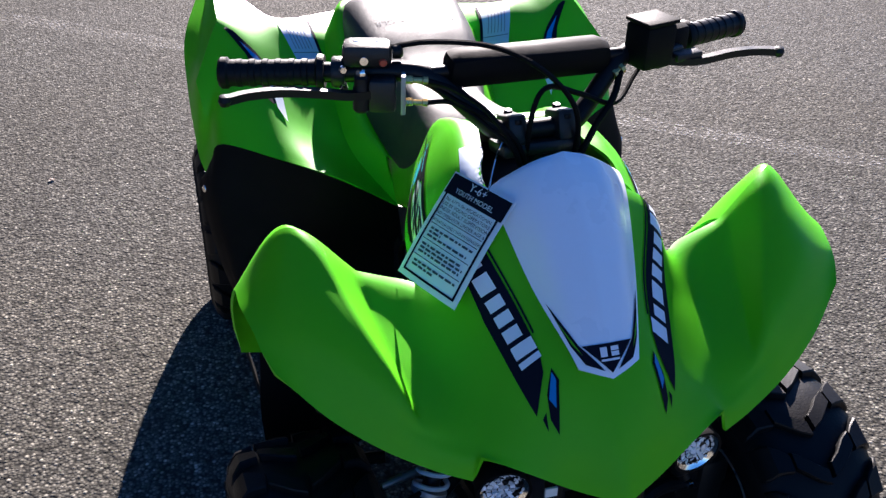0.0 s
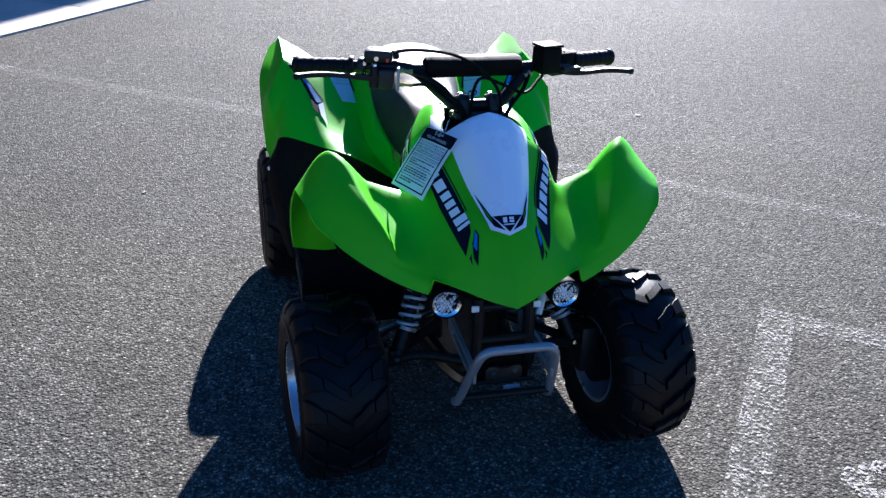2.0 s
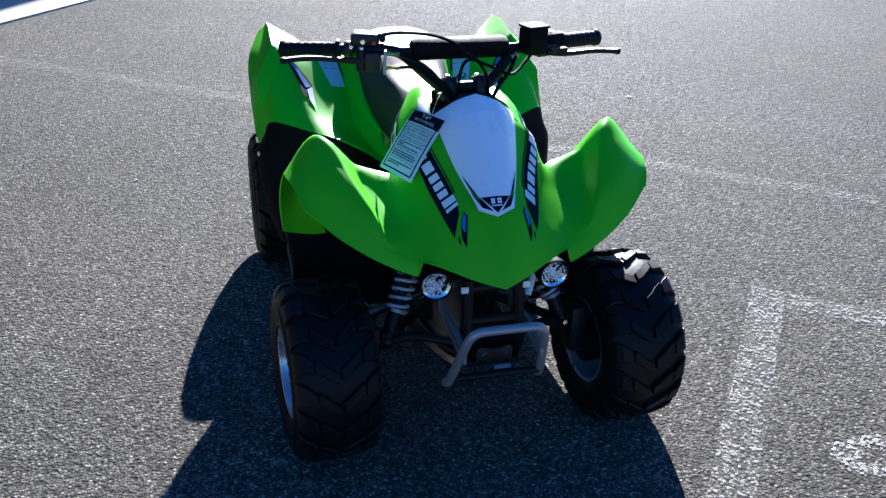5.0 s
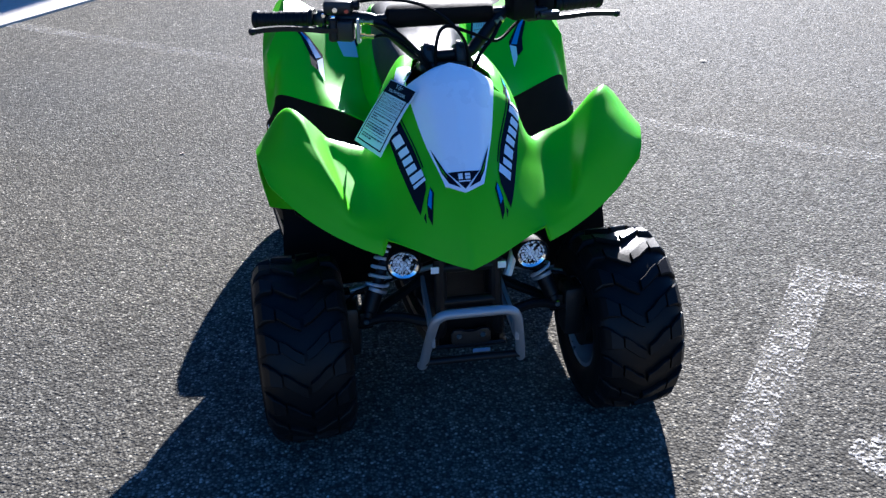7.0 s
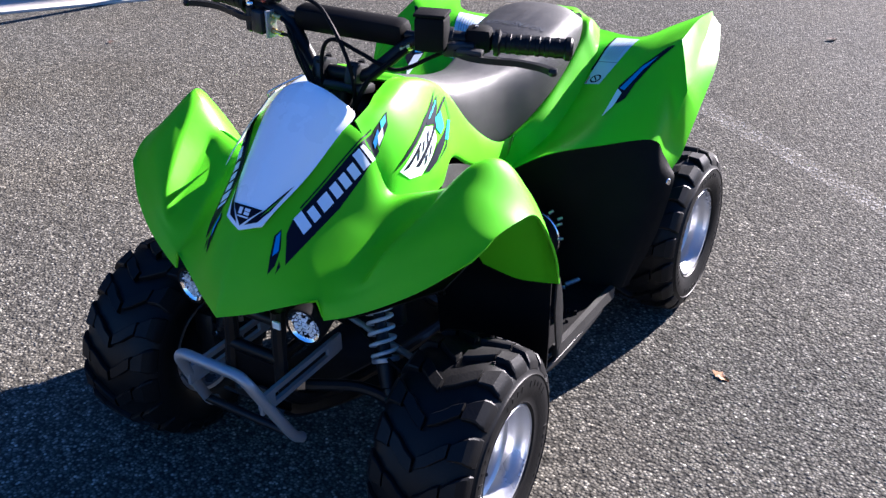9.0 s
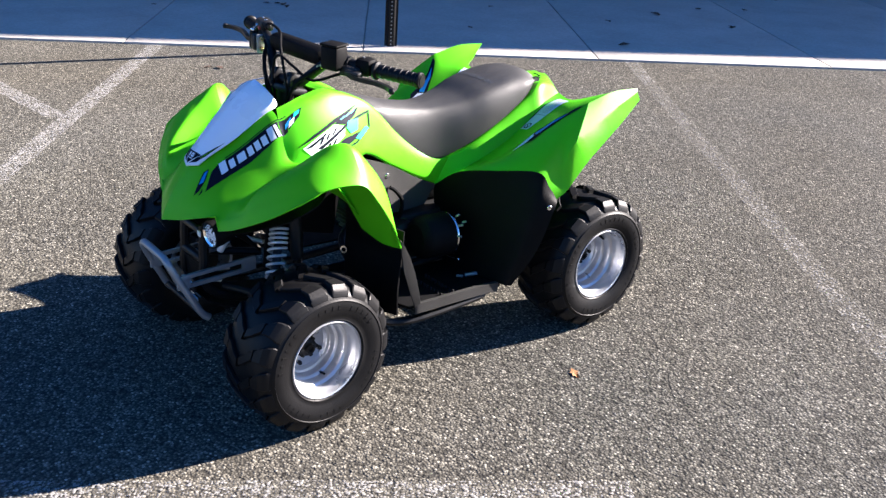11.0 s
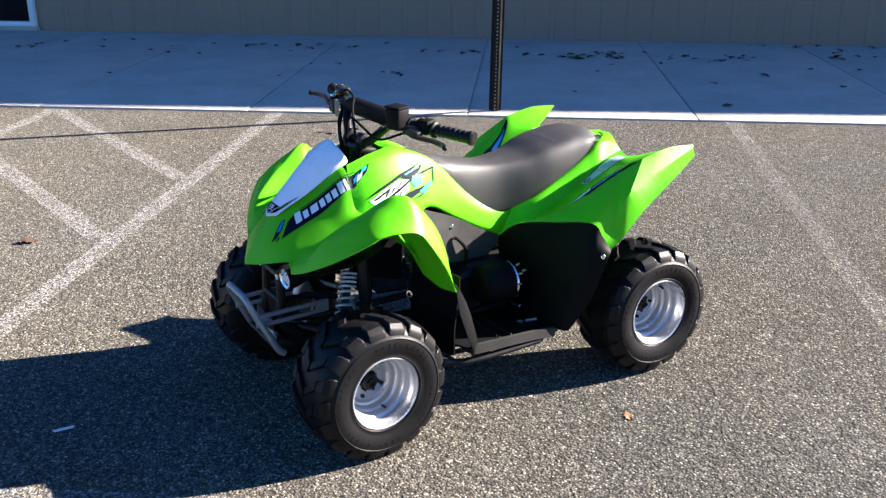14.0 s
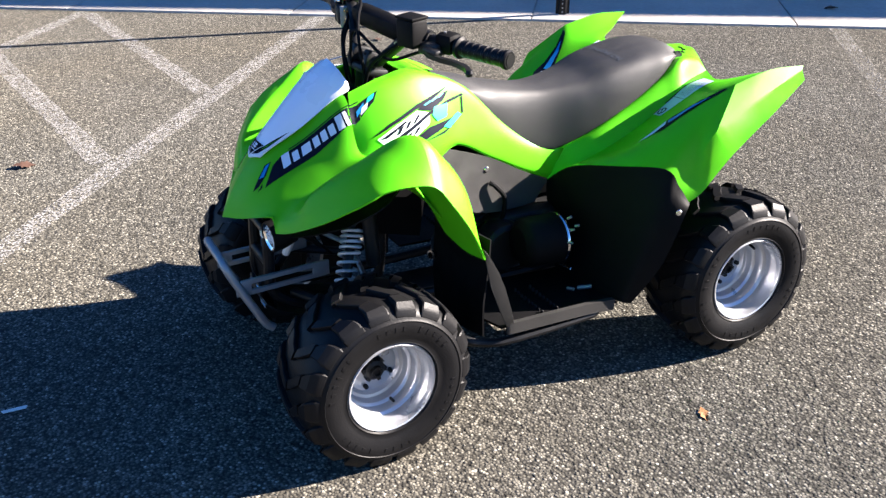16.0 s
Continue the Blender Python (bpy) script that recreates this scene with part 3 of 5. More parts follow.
BRIDGE = [[(0, -0.262, 0.735), (0.060, -0.268, 0.742)], [(0, -0.225, 0.738), (0.060, -0.235, 0.742)], [(0, -0.155, 0.700), (0.062, -0.143, 0.690)]]
part("tank_cover", shell(BRIDGE, 0.004, (5, 4), mirror=True), GREEN, quad)

# -- rear bodywork: band round the seat, deck and wings --
REAR = [
    [(0.078, 0.138, 0.497), (0.096, 0.142, 0.499), (0.083, 0.103, 0.422), (0.190, 0.103, 0.493), (0.285, 0.165, 0.512), (0.374, 0.228, 0.522), (0.394, 0.250, 0.485), (0.410, 0.272, 0.444)],
    [(0.092, 0.210, 0.530), (0.122, 0.212, 0.535), (0.146, 0.200, 0.490), (0.205, 0.210, 0.512), (0.285, 0.238, 0.551), (0.369, 0.285, 0.570), (0.396, 0.294, 0.512), (0.418, 0.302, 0.466)],
    [(0.094, 0.312, 0.580), (0.124, 0.314, 0.588), (0.156, 0.300, 0.536), (0.212, 0.300, 0.556), (0.290, 0.310, 0.592), (0.350, 0.350, 0.620), (0.401, 0.318, 0.572), (0.420, 0.332, 0.498)],
    [(0.096, 0.398, 0.632), (0.124, 0.402, 0.640), (0.156, 0.390, 0.588), (0.216, 0.395, 0.613), (0.292, 0.402, 0.645), (0.352, 0.427, 0.681), (0.4055, 0.338, 0.600), (0.422, 0.378, 0.545)],
    [(0.090, 0.455, 0.666), (0.116, 0.464, 0.678), (0.146, 0.452, 0.628), (0.218, 0.440, 0.643), (0.288, 0.475, 0.666), (0.351, 0.530, 0.701), (0.381, 0.480, 0.648), (0.416, 0.490, 0.622)],
    [(0.066, 0.497, 0.682), (0.089, 0.532, 0.668), (0.101, 0.560, 0.637), (0.232, 0.486, 0.655), (0.290, 0.548, 0.676), (0.350, 0.630, 0.697), (0.356, 0.622, 0.689), (0.379, 0.610, 0.673)],
]
for g in (REAR, flip_x(REAR)):
    part("rear_wing", shell(g, 0.004, (6, 6), sharp_u={2: (1, 1, 1, 1, 1, 1), 4: (0, 0, 0.5, 1, 1, 1), 5: (0.3, 0.2, 0.2, 0.8, 1, 1), 6: (0, 0.3, 0.5, 1, 1, 1)}, sharp_v={3: (0, 0, 0, 0, 0, 1, 1, 0.5)}), GREEN, quad, "glossy green rear wing with a raised tip", 28)
TAIL = [[(0, 0.478, 0.676), (0.045, 0.485, 0.679), (0.066, 0.497, 0.682)], [(0, 0.535, 0.678), (0.045, 0.530, 0.677), (0.089, 0.530, 0.668)], [(0, 0.574, 0.676), (0.035, 0.571, 0.675), (0.100, 0.558, 0.640)], [(0, 0.586, 0.610), (0.050, 0.582, 0.606), (0.108, 0.566, 0.598)]]
tail = part("tail_cover", shell(TAIL, 0.004, (5, 5), sharp_v={2: (1, 1, 0.6)}, mirror=True), GREEN, quad)
for x, y in ((0.010, 0.546), (0.030, 0.540)):
    part("slot", box((0.015, 0.008, 0.004), (x, y, 0.6775), (0, 0, -15), 0.0015), BLACK, tail)

# -- seat --
SEAT = [(-0.175, 0.716, 0.695, 0.052), (-0.10, 0.694, 0.640, 0.072), (-0.03, 0.672, 0.572, 0.074), (0.05, 0.655, 0.518, 0.074), (0.115, 0.650, 0.500, 0.082),
        (0.20, 0.662, 0.528, 0.104), (0.28, 0.690, 0.570, 0.118), (0.36, 0.712, 0.612, 0.119), (0.425, 0.712, 0.655, 0.112), (0.475, 0.690, 0.675, 0.075)]
rows = []
for y, top, low, w in SEAT:
    lean = 0.03 if y > 0.3 else 0.0
    rows.append([(0, y + lean, top), (w * 0.45, y + lean, top - 0.004), (w * 0.8, y + lean * 0.7, top - 0.016), (w * 0.97, y + lean * 0.4, top - 0.4 * (top - low) - 0.004), (w, y, low + 0.004), (w * 0.9, y, low - 0.006)])
seat = part("seat", shell(rows, 0.012, (6, 5), mirror=True), VINYL, quad, "black padded vinyl seat", 60)

# -- black heel guards and footwells --
GUARD = [
    [(0.083, 0.106, 0.420), (0.190, 0.106, 0.491), (0.285, 0.168, 0.510), (0.373, 0.231, 0.520), (0.392, 0.253, 0.483), (0.407, 0.275, 0.442)],
    [(0.080, 0.110, 0.370), (0.203, 0.115, 0.400), (0.288, 0.160, 0.420), (0.380, 0.205, 0.432), (0.406, 0.228, 0.428), (0.420, 0.256, 0.420)],
    [(0.080, 0.125, 0.300), (0.208, 0.132, 0.310), (0.298, 0.150, 0.322), (0.374, 0.176, 0.326), (0.394, 0.195, 0.312), (0.404, 0.215, 0.298)],
    [(0.080, 0.104, 0.203), (0.205, 0.110, 0.202), (0.290, 0.122, 0.202), (0.360, 0.140, 0.202), (0.368, 0.150, 0.201), (0.374, 0.160, 0.200)],
]
FOOT = [[(0.14, -0.205, 0.218), (0.26, -0.205, 0.218), (0.357, -0.180, 0.220)], [(0.14, -0.06, 0.212), (0.26, -0.06, 0.210), (0.357, -0.05, 0.212)], [(0.14, 0.110, 0.204), (0.26, 0.118, 0.202), (0.355, 0.135, 0.202)]]
for s in (1, -1):
    f = (lambda g: g) if s > 0 else flip_x
    guard = part("heel_guard", shell(f(GUARD), 0.004, (6, 5)), BLACK, quad, "black moulded heel guard")
    part("bolt", lathe([(0, 0.004), (0.006, 0.004), (0.009, 0.001), (0.009, -0.002), (0, -0.002)], 12, along((s * 0.4145, 0.243, 0.428), (s * 0.50, 0.20, 0.44))), CHROME, guard)
    floor_board = part("footboard", shell(f(FOOT), 0.006, (4, 4)), BLACK, quad, "black footboard with a toothed peg")
    part("edge_rail", ribbon([(s * 0.361, -0.168, 0.214), (s * 0.363, -0.150, 0.214), (s * 0.362, -0.04, 0.211), (s * 0.359, 0.06, 0.206), (s * 0.358, 0.120, 0.200)], 0.012, 0.027, per=4), DARK_GREY, floor_board, "grey textured edge rail")
    part("bracket_plate", plate([(-0.010, 0.0), (0.007, 0.0), (0.013, 0.06), (0.015, 0.13), (0.012, 0.18), (0.004, 0.225), (-0.004, 0.250), (-0.010, 0.20), (-0.016, 0.14), (-0.014, 0.07)], 0.004, Matrix(((0, s * 0.12, s, s * 0.362), (1, -0.34, 0, -0.155), (0, 0.93, 0, 0.208), (0, 0, 0, 1))), bevel=0.001), DARK_GREY, floor_board, "grey plate between footboard and wing")
    for k in range(9):
        for y in (-0.06, -0.02):
            part("peg_tooth", rod((s * (0.215 + 0.015 * k), y, 0.208), (s * (0.215 + 0.015 * k), y, 0.219), 0.005, 0.003, 6), RUBBER, floor_board)

# -- white number plate on the bonnet --
PLATE = [
    [(0, -0.612, 0.582), (0.020, -0.606, 0.588), (0.037, -0.598, 0.592)],
    [(0, -0.585, 0.619), (0.026, -0.580, 0.617), (0.046, -0.572, 0.611)],
    [(0, -0.522, 0.687), (0.040, -0.517, 0.676), (0.066, -0.510, 0.651)],
    [(0, -0.464, 0.742), (0.046, -0.457, 0.732), (0.082, -0.442, 0.703)],
    [(0, -0.430, 0.766), (0.044, -0.421, 0.756), (0.087, -0.404, 0.724)],
    [(0, -0.416, 0.774), (0.036, -0.409, 0.761), (0.072, -0.399, 0.737)],
]
number_plate = part("front_plate", shell(PLATE, 0.004, (6, 6), mirror=True), WHITE, quad, "white plastic front plate with a dark tip", 30)

# -- head lamps --
for s in (1, -1):
    m = along((s * 0.1253, -0.612, 0.4423), (s * 0.136, -0.71, 0.437))
    lamp = part("headlight", lathe([(0, -0.05), (0.026, -0.05), (0.033, -0.02), (0.0345, 0.004), (0.0335, 0.008), (0.030, 0.008), (0.029, 0.003), (0, 0.0)], 36, m), BLACK, quad, "small round clear-lens headlight")
    part("reflector", lathe([(0, -0.012), (0.012, -0.011), (0.022, -0.005), (0.0295, 0.004), (0.0295, 0.0065), (0.02, -0.001), (0, -0.008)], 36, m), CHROME, lamp)

# -- bumper, its struts and skid plate --
bumper = part("bumper", tube([(s * x, y, z) for s, x, y, z in [(1, 0.102, -0.622, 0.209), (1, 0.099, -0.640, 0.225), (1, 0.092, -0.668, 0.280), (1, 0.083, -0.697, 0.340), (1, 0.076, -0.708, 0.366), (1, 0.060, -0.711, 0.378), (1, 0.03, -0.712, 0.380),
                              (-1, 0.03, -0.712, 0.380), (-1, 0.060, -0.711, 0.378), (-1, 0.076, -0.708, 0.366), (-1, 0.083, -0.697, 0.340), (-1, 0.092, -0.668, 0.280), (-1, 0.099, -0.640, 0.225), (-1, 0.102, -0.622, 0.209)]], 0.0095, 14, 6), STEEL, quad, "bent grey steel tube bumper")
part("lower_bar", rod((-0.097, -0.646, 0.232), (0.097, -0.646, 0.232), 0.008), BLACK_STEEL, bumper)
for s in (1, -1):
    strut = bmesh.new()
    for dz in (0.013, -0.013):
        ribbon([(s * 0.082, -0.680, 0.312 + dz), (s * 0.081, -0.58, 0.315 + dz), (s * 0.080, -0.485, 0.318 + dz)], 0.010, 0.008, up=(s, 0, 0), per=3, bm=strut)
    box((0.008, 0.035, 0.036), (s * 0.082, -0.675, 0.312), bevel=0.002, bm=strut)
    box((0.008, 0.040, 0.036), (s * 0.080, -0.495, 0.318), bevel=0.002, bm=strut)
    part("strut", strut, STEEL, bumper, "slotted grey steel strut")

# -- frame, engine and running gear --
part("frame_cover", box((0.20, 0.17, 0.20), (0, -0.285, 0.60), bevel=0.03), BLACK, quad, "black inner cover below the tank")
part("airbox", box((0.13, 0.46, 0.13), (0, 0.27, 0.435), bevel=0.02), BLACK, quad)
part("front_inner_panel", shell([[(0.02, -0.600, 0.47), (0.10, -0.585, 0.47), (0.15, -0.560, 0.47)], [(0.02, -0.56, 0.44), (0.09, -0.55, 0.43), (0.12, -0.52, 0.42)], [(0.02, -0.50, 0.40), (0.08, -0.49, 0.38), (0.10, -0.47, 0.36)]], 0.006, (4, 4), mirror=True), BLACK, quad)
chassis = part("chassis", tube([(0.055, -0.60, 0.44), (0.055, -0.605, 0.36), (0.06, -0.60, 0.27), (0.075, -0.50, 0.225), (0.10, -0.30, 0.205), (0.12, 0.0, 0.205), (0.12, 0.30, 0.24), (0.10, 0.48, 0.40)], 0.013, 10, 5), BLACK_STEEL, quad, "black steel tube frame")
part("frame_tube", tube([(-0.055, -0.60, 0.44), (-0.055, -0.605, 0.36), (-0.06, -0.60, 0.27), (-0.075, -0.50, 0.225), (-0.10, -0.30, 0.205), (-0.12, 0.0, 0.205), (-0.12, 0.30, 0.24), (-0.10, 0.48, 0.40)], 0.013, 10, 5), BLACK_STEEL, chassis)
for z, y in ((0.42, -0.602), (0.345, -0.607)):
    part("cross_tube", rod((-0.055, y, z), (0.055, y, z), 0.011), BLACK_STEEL, chassis)
for s in (1, -1):
    part("frame_tube", tube([(s * 0.055, -0.60, 0.43), (s * 0.06, -0.50, 0.50), (s * 0.045, -0.38, 0.62), (s * 0.03, -0.335, 0.70)], 0.012, 10, 5), BLACK_STEEL, chassis)
    part("frame_tube", tube([(s * 0.08, -0.36, 0.215), (s * 0.075, -0.34, 0.40), (s * 0.04, -0.33, 0.64)], 0.012, 10, 5), BLACK_STEEL, chassis)
    part("frame_tube", tube([(s * 0.05, -0.34, 0.60), (s * 0.05, -0.15, 0.50), (s * 0.05, 0.1, 0.42), (s * 0.06, 0.45, 0.50)], 0.013, 10, 5), BLACK_STEEL, chassis)
part("lamp_bracket", rod((0.085, -0.575, 0.375), (0.105, -0.555, 0.43), 0.009, 0.009, 8), COIL, chassis, "pale tube end below the headlight")
tow = bmesh.new()
plate([(-0.040, 0.010), (-0.034, 0.017), (-0.018, 0.017), (-0.008, 0.010), (0.008, 0.010), (0.018, 0.017), (0.034, 0.017), (0.040, 0.010), (0.040, -0.012), (0.034, -0.018), (-0.034, -0.018), (-0.040, -0.012)], 0.008, pose(0.0, -0.622, 0.272, 90, 0, 0), tow, 0.002)
tow_plate = part("tow_plate", tow, CAST, chassis, "dark cast tow plate with two bolts")
for s in (1, -1):
    part("bolt", lathe([(0, 0.005), (0.006, 0.005), (0.007, 0.003), (0.007, 0), (0, 0)], 6, along((s * 0.024, -0.628, 0.276), (s * 0.024, -0.7, 0.276))), CHROME, tow_plate)
part("front_frame_plate", box((0.125, 0.006, 0.10), (0, -0.606, 0.285), (6, 0, 0), 0.002), BLACK, chassis, "black plate behind the bumper")
part("frame_label", box((0.036, 0.001, 0.009), (0.022, -0.6215, 0.232), (0, 0, 0), 0.0002), LABEL_BLUE, chassis)
part("skid_plate", shell([[(0, -0.625, 0.255), (0.07, -0.625, 0.255)], [(0, -0.58, 0.225), (0.08, -0.58, 0.225)], [(0, -0.40, 0.175), (0.10, -0.40, 0.175)], [(0, -0.10, 0.140), (0.13, -0.10, 0.140)], [(0, 0.24, 0.135), (0.14, 0.24, 0.135)]], 0.005, (3, 3), mirror=True), BLACK_STEEL, chassis)

engine = part("engine", box((0.20, 0.26, 0.15), (0.01, 0.07, 0.285), bevel=0.025), CAST, quad, "dark small engine with a round side case")
part("crankcase_cover", lathe([(0, 0.028), (0.052, 0.026), (0.062, 0.018), (0.066, 0.0), (0.066, -0.03), (0, -0.03)], 36, along((0.118, -0.04, 0.285), (0.2, -0.04, 0.285))), BLACK_STEEL, engine)
drum = part("silencer", lathe([(0, -0.005), (0.042, -0.003), (0.056, 0.008), (0.061, 0.02), (0.062, 0.098), (0.059, 0.110), (0.040, 0.122), (0, 0.124)], 36, along((0.186, -0.036, 0.318), (0.190, 0.11, 0.313))), BLACK, engine, "black canister with a bright clamp ring")
part("clamp_ring", lathe([(0.058, 0.098), (0.0635, 0.099), (0.0645, 0.102), (0.0645, 0.106), (0.062, 0.110), (0.058, 0.110)], 36, along((0.186, -0.036, 0.318), (0.190, 0.11, 0.313)), closed=True), CHROME, drum)
for dx, dz, dy in ((0.030, 0.056, 0.118), (0.052, 0.036, 0.112), (0.060, 0.010, 0.102), (0.045, 0.040, 0.130)):
    part("clamp_bolt", rod((0.188 + dx, -0.040 + dy, 0.316 + dz), (0.192 + dx * 1.12, -0.034 + dy, 0.316 + dz * 1.12), 0.0035, 0.003, 6), STEEL, drum)
part("gear_shaft", rod((0.10, 0.06, 0.245), (0.235, 0.085, 0.243), 0.006), CHROME, engine)
part("cylinder_head", box((0.10, 0.10, 0.13), (0.0, -0.09, 0.37), (25, 0, 0), 0.01), CAST, engine)
for k in range(6):
    part("cooling_fin", box((0.125, 0.125, 0.004), (0.0, -0.075 - 0.008 * k, 0.325 + 0.017 * k), (25, 0, 0), 0.001), CAST, engine)
part("exhaust_pipe", tube([(0.02, -0.14, 0.34), (0.05, -0.19, 0.30), (0.10, -0.18, 0.25), (0.13, -0.05, 0.235), (0.14, 0.10, 0.25)], 0.012, 10, 6), BLACK_STEEL, engine)

# grey side frame covers below the green covers
SIDE = [
    [(0.132, -0.222, 0.578), (0.099, -0.075, 0.518), (0.086, 0.027, 0.460), (0.080, 0.107, 0.419)],
    [(0.128, -0.210, 0.511), (0.098, -0.083, 0.472), (0.086, 0.005, 0.427), (0.080, 0.090, 0.400)],
    [(0.118, -0.180, 0.412), (0.096, -0.085, 0.376), (0.087, -0.015, 0.366), (0.081, 0.067, 0.368)],
]
for s in (1, -1):
    g = SIDE if s > 0 else flip_x(SIDE)
    cover = part("frame_side_cover", shell(g, 0.004, (4, 4)), GREY_BLACK, quad, "grey textured plastic side cover")
    part("bolt", lathe([(0, 0.004), (0.005, 0.004), (0.008, 0.001), (0.008, -0.003), (0, -0.003)], 12, along((s * 0.101, -0.078, 0.487), (s * 0.22, -0.078, 0.507))), CHROME, cover)
    part("hose", tube([(s * 0.105, -0.070, 0.452), (s * 0.111, -0.057, 0.443), (s * 0.111, -0.033, 0.411), (s * 0.105, -0.031, 0.370), (s * 0.095, -0.037, 0.339)], 0.006, 8, 6), BLACK, cover)
    fender = [[(0.115, -0.50, 0.43), (0.115, -0.40, 0.40), (0.112, -0.26, 0.36)], [(0.118, -0.51, 0.50), (0.122, -0.40, 0.49), (0.120, -0.245, 0.47)], [(0.122, -0.505, 0.545), (0.130, -0.41, 0.570), (0.132, -0.235, 0.562)]]
    part("inner_fender", shell(fender if s > 0 else flip_x(fender), 0.003, (4, 4)), BLACK, quad)
    part("step_tube", tube([(s * 0.20, -0.29, 0.205), (s * 0.32, -0.262, 0.195), (s * 0.338, -0.215, 0.178), (s * 0.352, -0.15, 0.176), (s * 0.352, 0.03, 0.180), (s * 0.342, 0.085, 0.184), (s * 0.28, 0.11, 0.190)], 0.010, 10, 6), BLACK_STEEL, chassis)
    # black splash panel between wing and footboard
    panel = [[(0.130, -0.228, 0.500), (0.190, -0.246, 0.485), (0.262, -0.262, 0.470), (0.370, -0.212, 0.445)], [(0.124, -0.222, 0.38), (0.19, -0.222, 0.38), (0.27, -0.222, 0.38), (0.372, -0.218, 0.375)], [(0.135, -0.234, 0.31), (0.20, -0.234, 0.30), (0.275, -0.234, 0.30), (0.380, -0.234, 0.30)], [(0.145, -0.236, 0.200), (0.21, -0.236, 0.200), (0.28, -0.236, 0.200), (0.378, -0.234, 0.222)]]
    part("splash_panel", shell(panel if s > 0 else flip_x(panel), 0.004, (4, 4)), BLACK, quad)
    liner = [[(0.170, -0.585, 0.452), (0.23, -0.560, 0.475), (0.325, -0.512, 0.52)], [(0.145, -0.47, 0.505), (0.23, -0.46, 0.515), (0.335, -0.44, 0.55)], [(0.145, -0.34, 0.515), (0.20, -0.345, 0.525), (0.26, -0.37, 0.55)]]
    part("wing_liner", shell(liner if s > 0 else flip_x(liner), 0.003, (4, 4)), BLACK, quad)

# -- suspension --
for s in (1, -1):
    arm = part("wishbone", tube([(s * 0.065, -0.560, 0.268), (s * 0.15, -0.510, 0.262), (s * 0.228, -0.490, 0.238)], 0.011, 10, 6), BLACK_STEEL, quad, "black tubular front wishbone")
    part("wishbone_tube", tube([(s * 0.085, -0.375, 0.262), (s * 0.16, -0.440, 0.252), (s * 0.228, -0.490, 0.238)], 0.011, 10, 6), BLACK_STEEL, arm)
    part("shock_mount", box((0.030, 0.026, 0.040), (s * 0.205, -0.490, 0.252), (0, 0, 0), 0.005), BLACK_STEEL, arm)
    part("bolt", lathe([(0, 0.006), (0.006, 0.006), (0.0075, 0.003), (0.0075, -0.002), (0, -0.002)], 6, along((s * 0.205, -0.506, 0.255), (s * 0.205, -0.6, 0.255))), CHROME, arm)
    part("knuckle", box((0.05, 0.06, 0.12), (s * 0.245, -0.475, 0.225), (0, 0, STEER), 0.012), CAST, arm)
    part("tie_rod", rod((s * 0.235, -0.425, 0.285), (s * 0.03, -0.395, 0.315), 0.006), STEEL, arm)
    part("brake_hose", tube([(s * 0.245, -0.485, 0.29), (s * 0.225, -0.495, 0.318), (s * 0.20, -0.49, 0.325), (s * 0.17, -0.47, 0.32), (s * 0.10, -0.44, 0.33)], 0.0035, 6, 6), BLACK, arm)
    top, low = Vector((s * 0.125, -0.425, 0.435)), Vector((s * 0.203, -0.496, 0.258))
    shock = part("shock_absorber", rod(low, top, 0.013, 0.010), BLACK_STEEL, quad, "black damper inside a pale coil spring")
    axis, n = top - low, 220
    u = axis.orthogonal().normalized()
    v = axis.normalized().cross(u)
    coil = []
    for k in range(n + 1):
        f = k / n
        turn = 2 * math.pi * (4.2 * f / 0.6 if f < 0.6 else 4.2 + 4.6 * (f - 0.6) / 0.4)
        coil.append(low + axis * (0.30 + 0.66 * f) + 0.0220 * (u * math.cos(turn) + v * math.sin(turn)))
    part("spring", tube(coil, 0.0036, 8, straight=True), COIL, shock, "pale grey coil spring")
    part("spring_seat", lathe([(0, 0), (0.024, 0), (0.025, 0.003), (0.025, 0.008), (0, 0.008)], 24, along(low + axis * 0.285, top)), STEEL, shock)
    part("damper_body", rod(low + axis * 0.06, low + axis * 0.285, 0.017, 0.018), BLACK_STEEL, shock)
    part("ignition_coil" if s < 0 else "reservoir", rod((s * 0.150, -0.392, 0.335), (s * 0.148, -0.398, 0.470), 0.017, 0.017), CAST, quad)
    swing = part("rear_swingarm", tube([(s * 0.09, 0.12, 0.235), (s * 0.10, 0.30, 0.215), (s * 0.11, 0.475, 0.203)], 0.016, 10, 4), BLACK_STEEL, quad)
part("chain_case", box((0.12, 0.42, 0.09), (-0.01, 0.36, 0.195), (0, 0, 0), 0.02), CAST, quad, "dark chain case between the rear wheels")
part("rear_mudguard", shell([[(-0.17, 0.53, 0.56), (0.0, 0.54, 0.57), (0.17, 0.53, 0.56)], [(-0.16, 0.50, 0.40), (0.0, 0.50, 0.40), (0.16, 0.50, 0.40)], [(-0.14, 0.525, 0.33), (0.0, 0.525, 0.33), (0.14, 0.525, 0.33)]], 0.004, (4, 4)), BLACK, quad)
part("rear_axle", rod((-0.30, 0.475, 0.203), (0.30, 0.475, 0.203), 0.016), STEEL, quad, "plain steel rear axle")
pedal = part("foot_pedal", rod((0.262, 0.085, 0.206), (0.284, 0.110, 0.214), 0.005), STEEL, quad, "bright steel pedal end above the footboard")
part("pedal_peg", rod((0.252, 0.062, 0.206), (0.268, 0.072, 0.208), 0.004), STEEL, pedal)
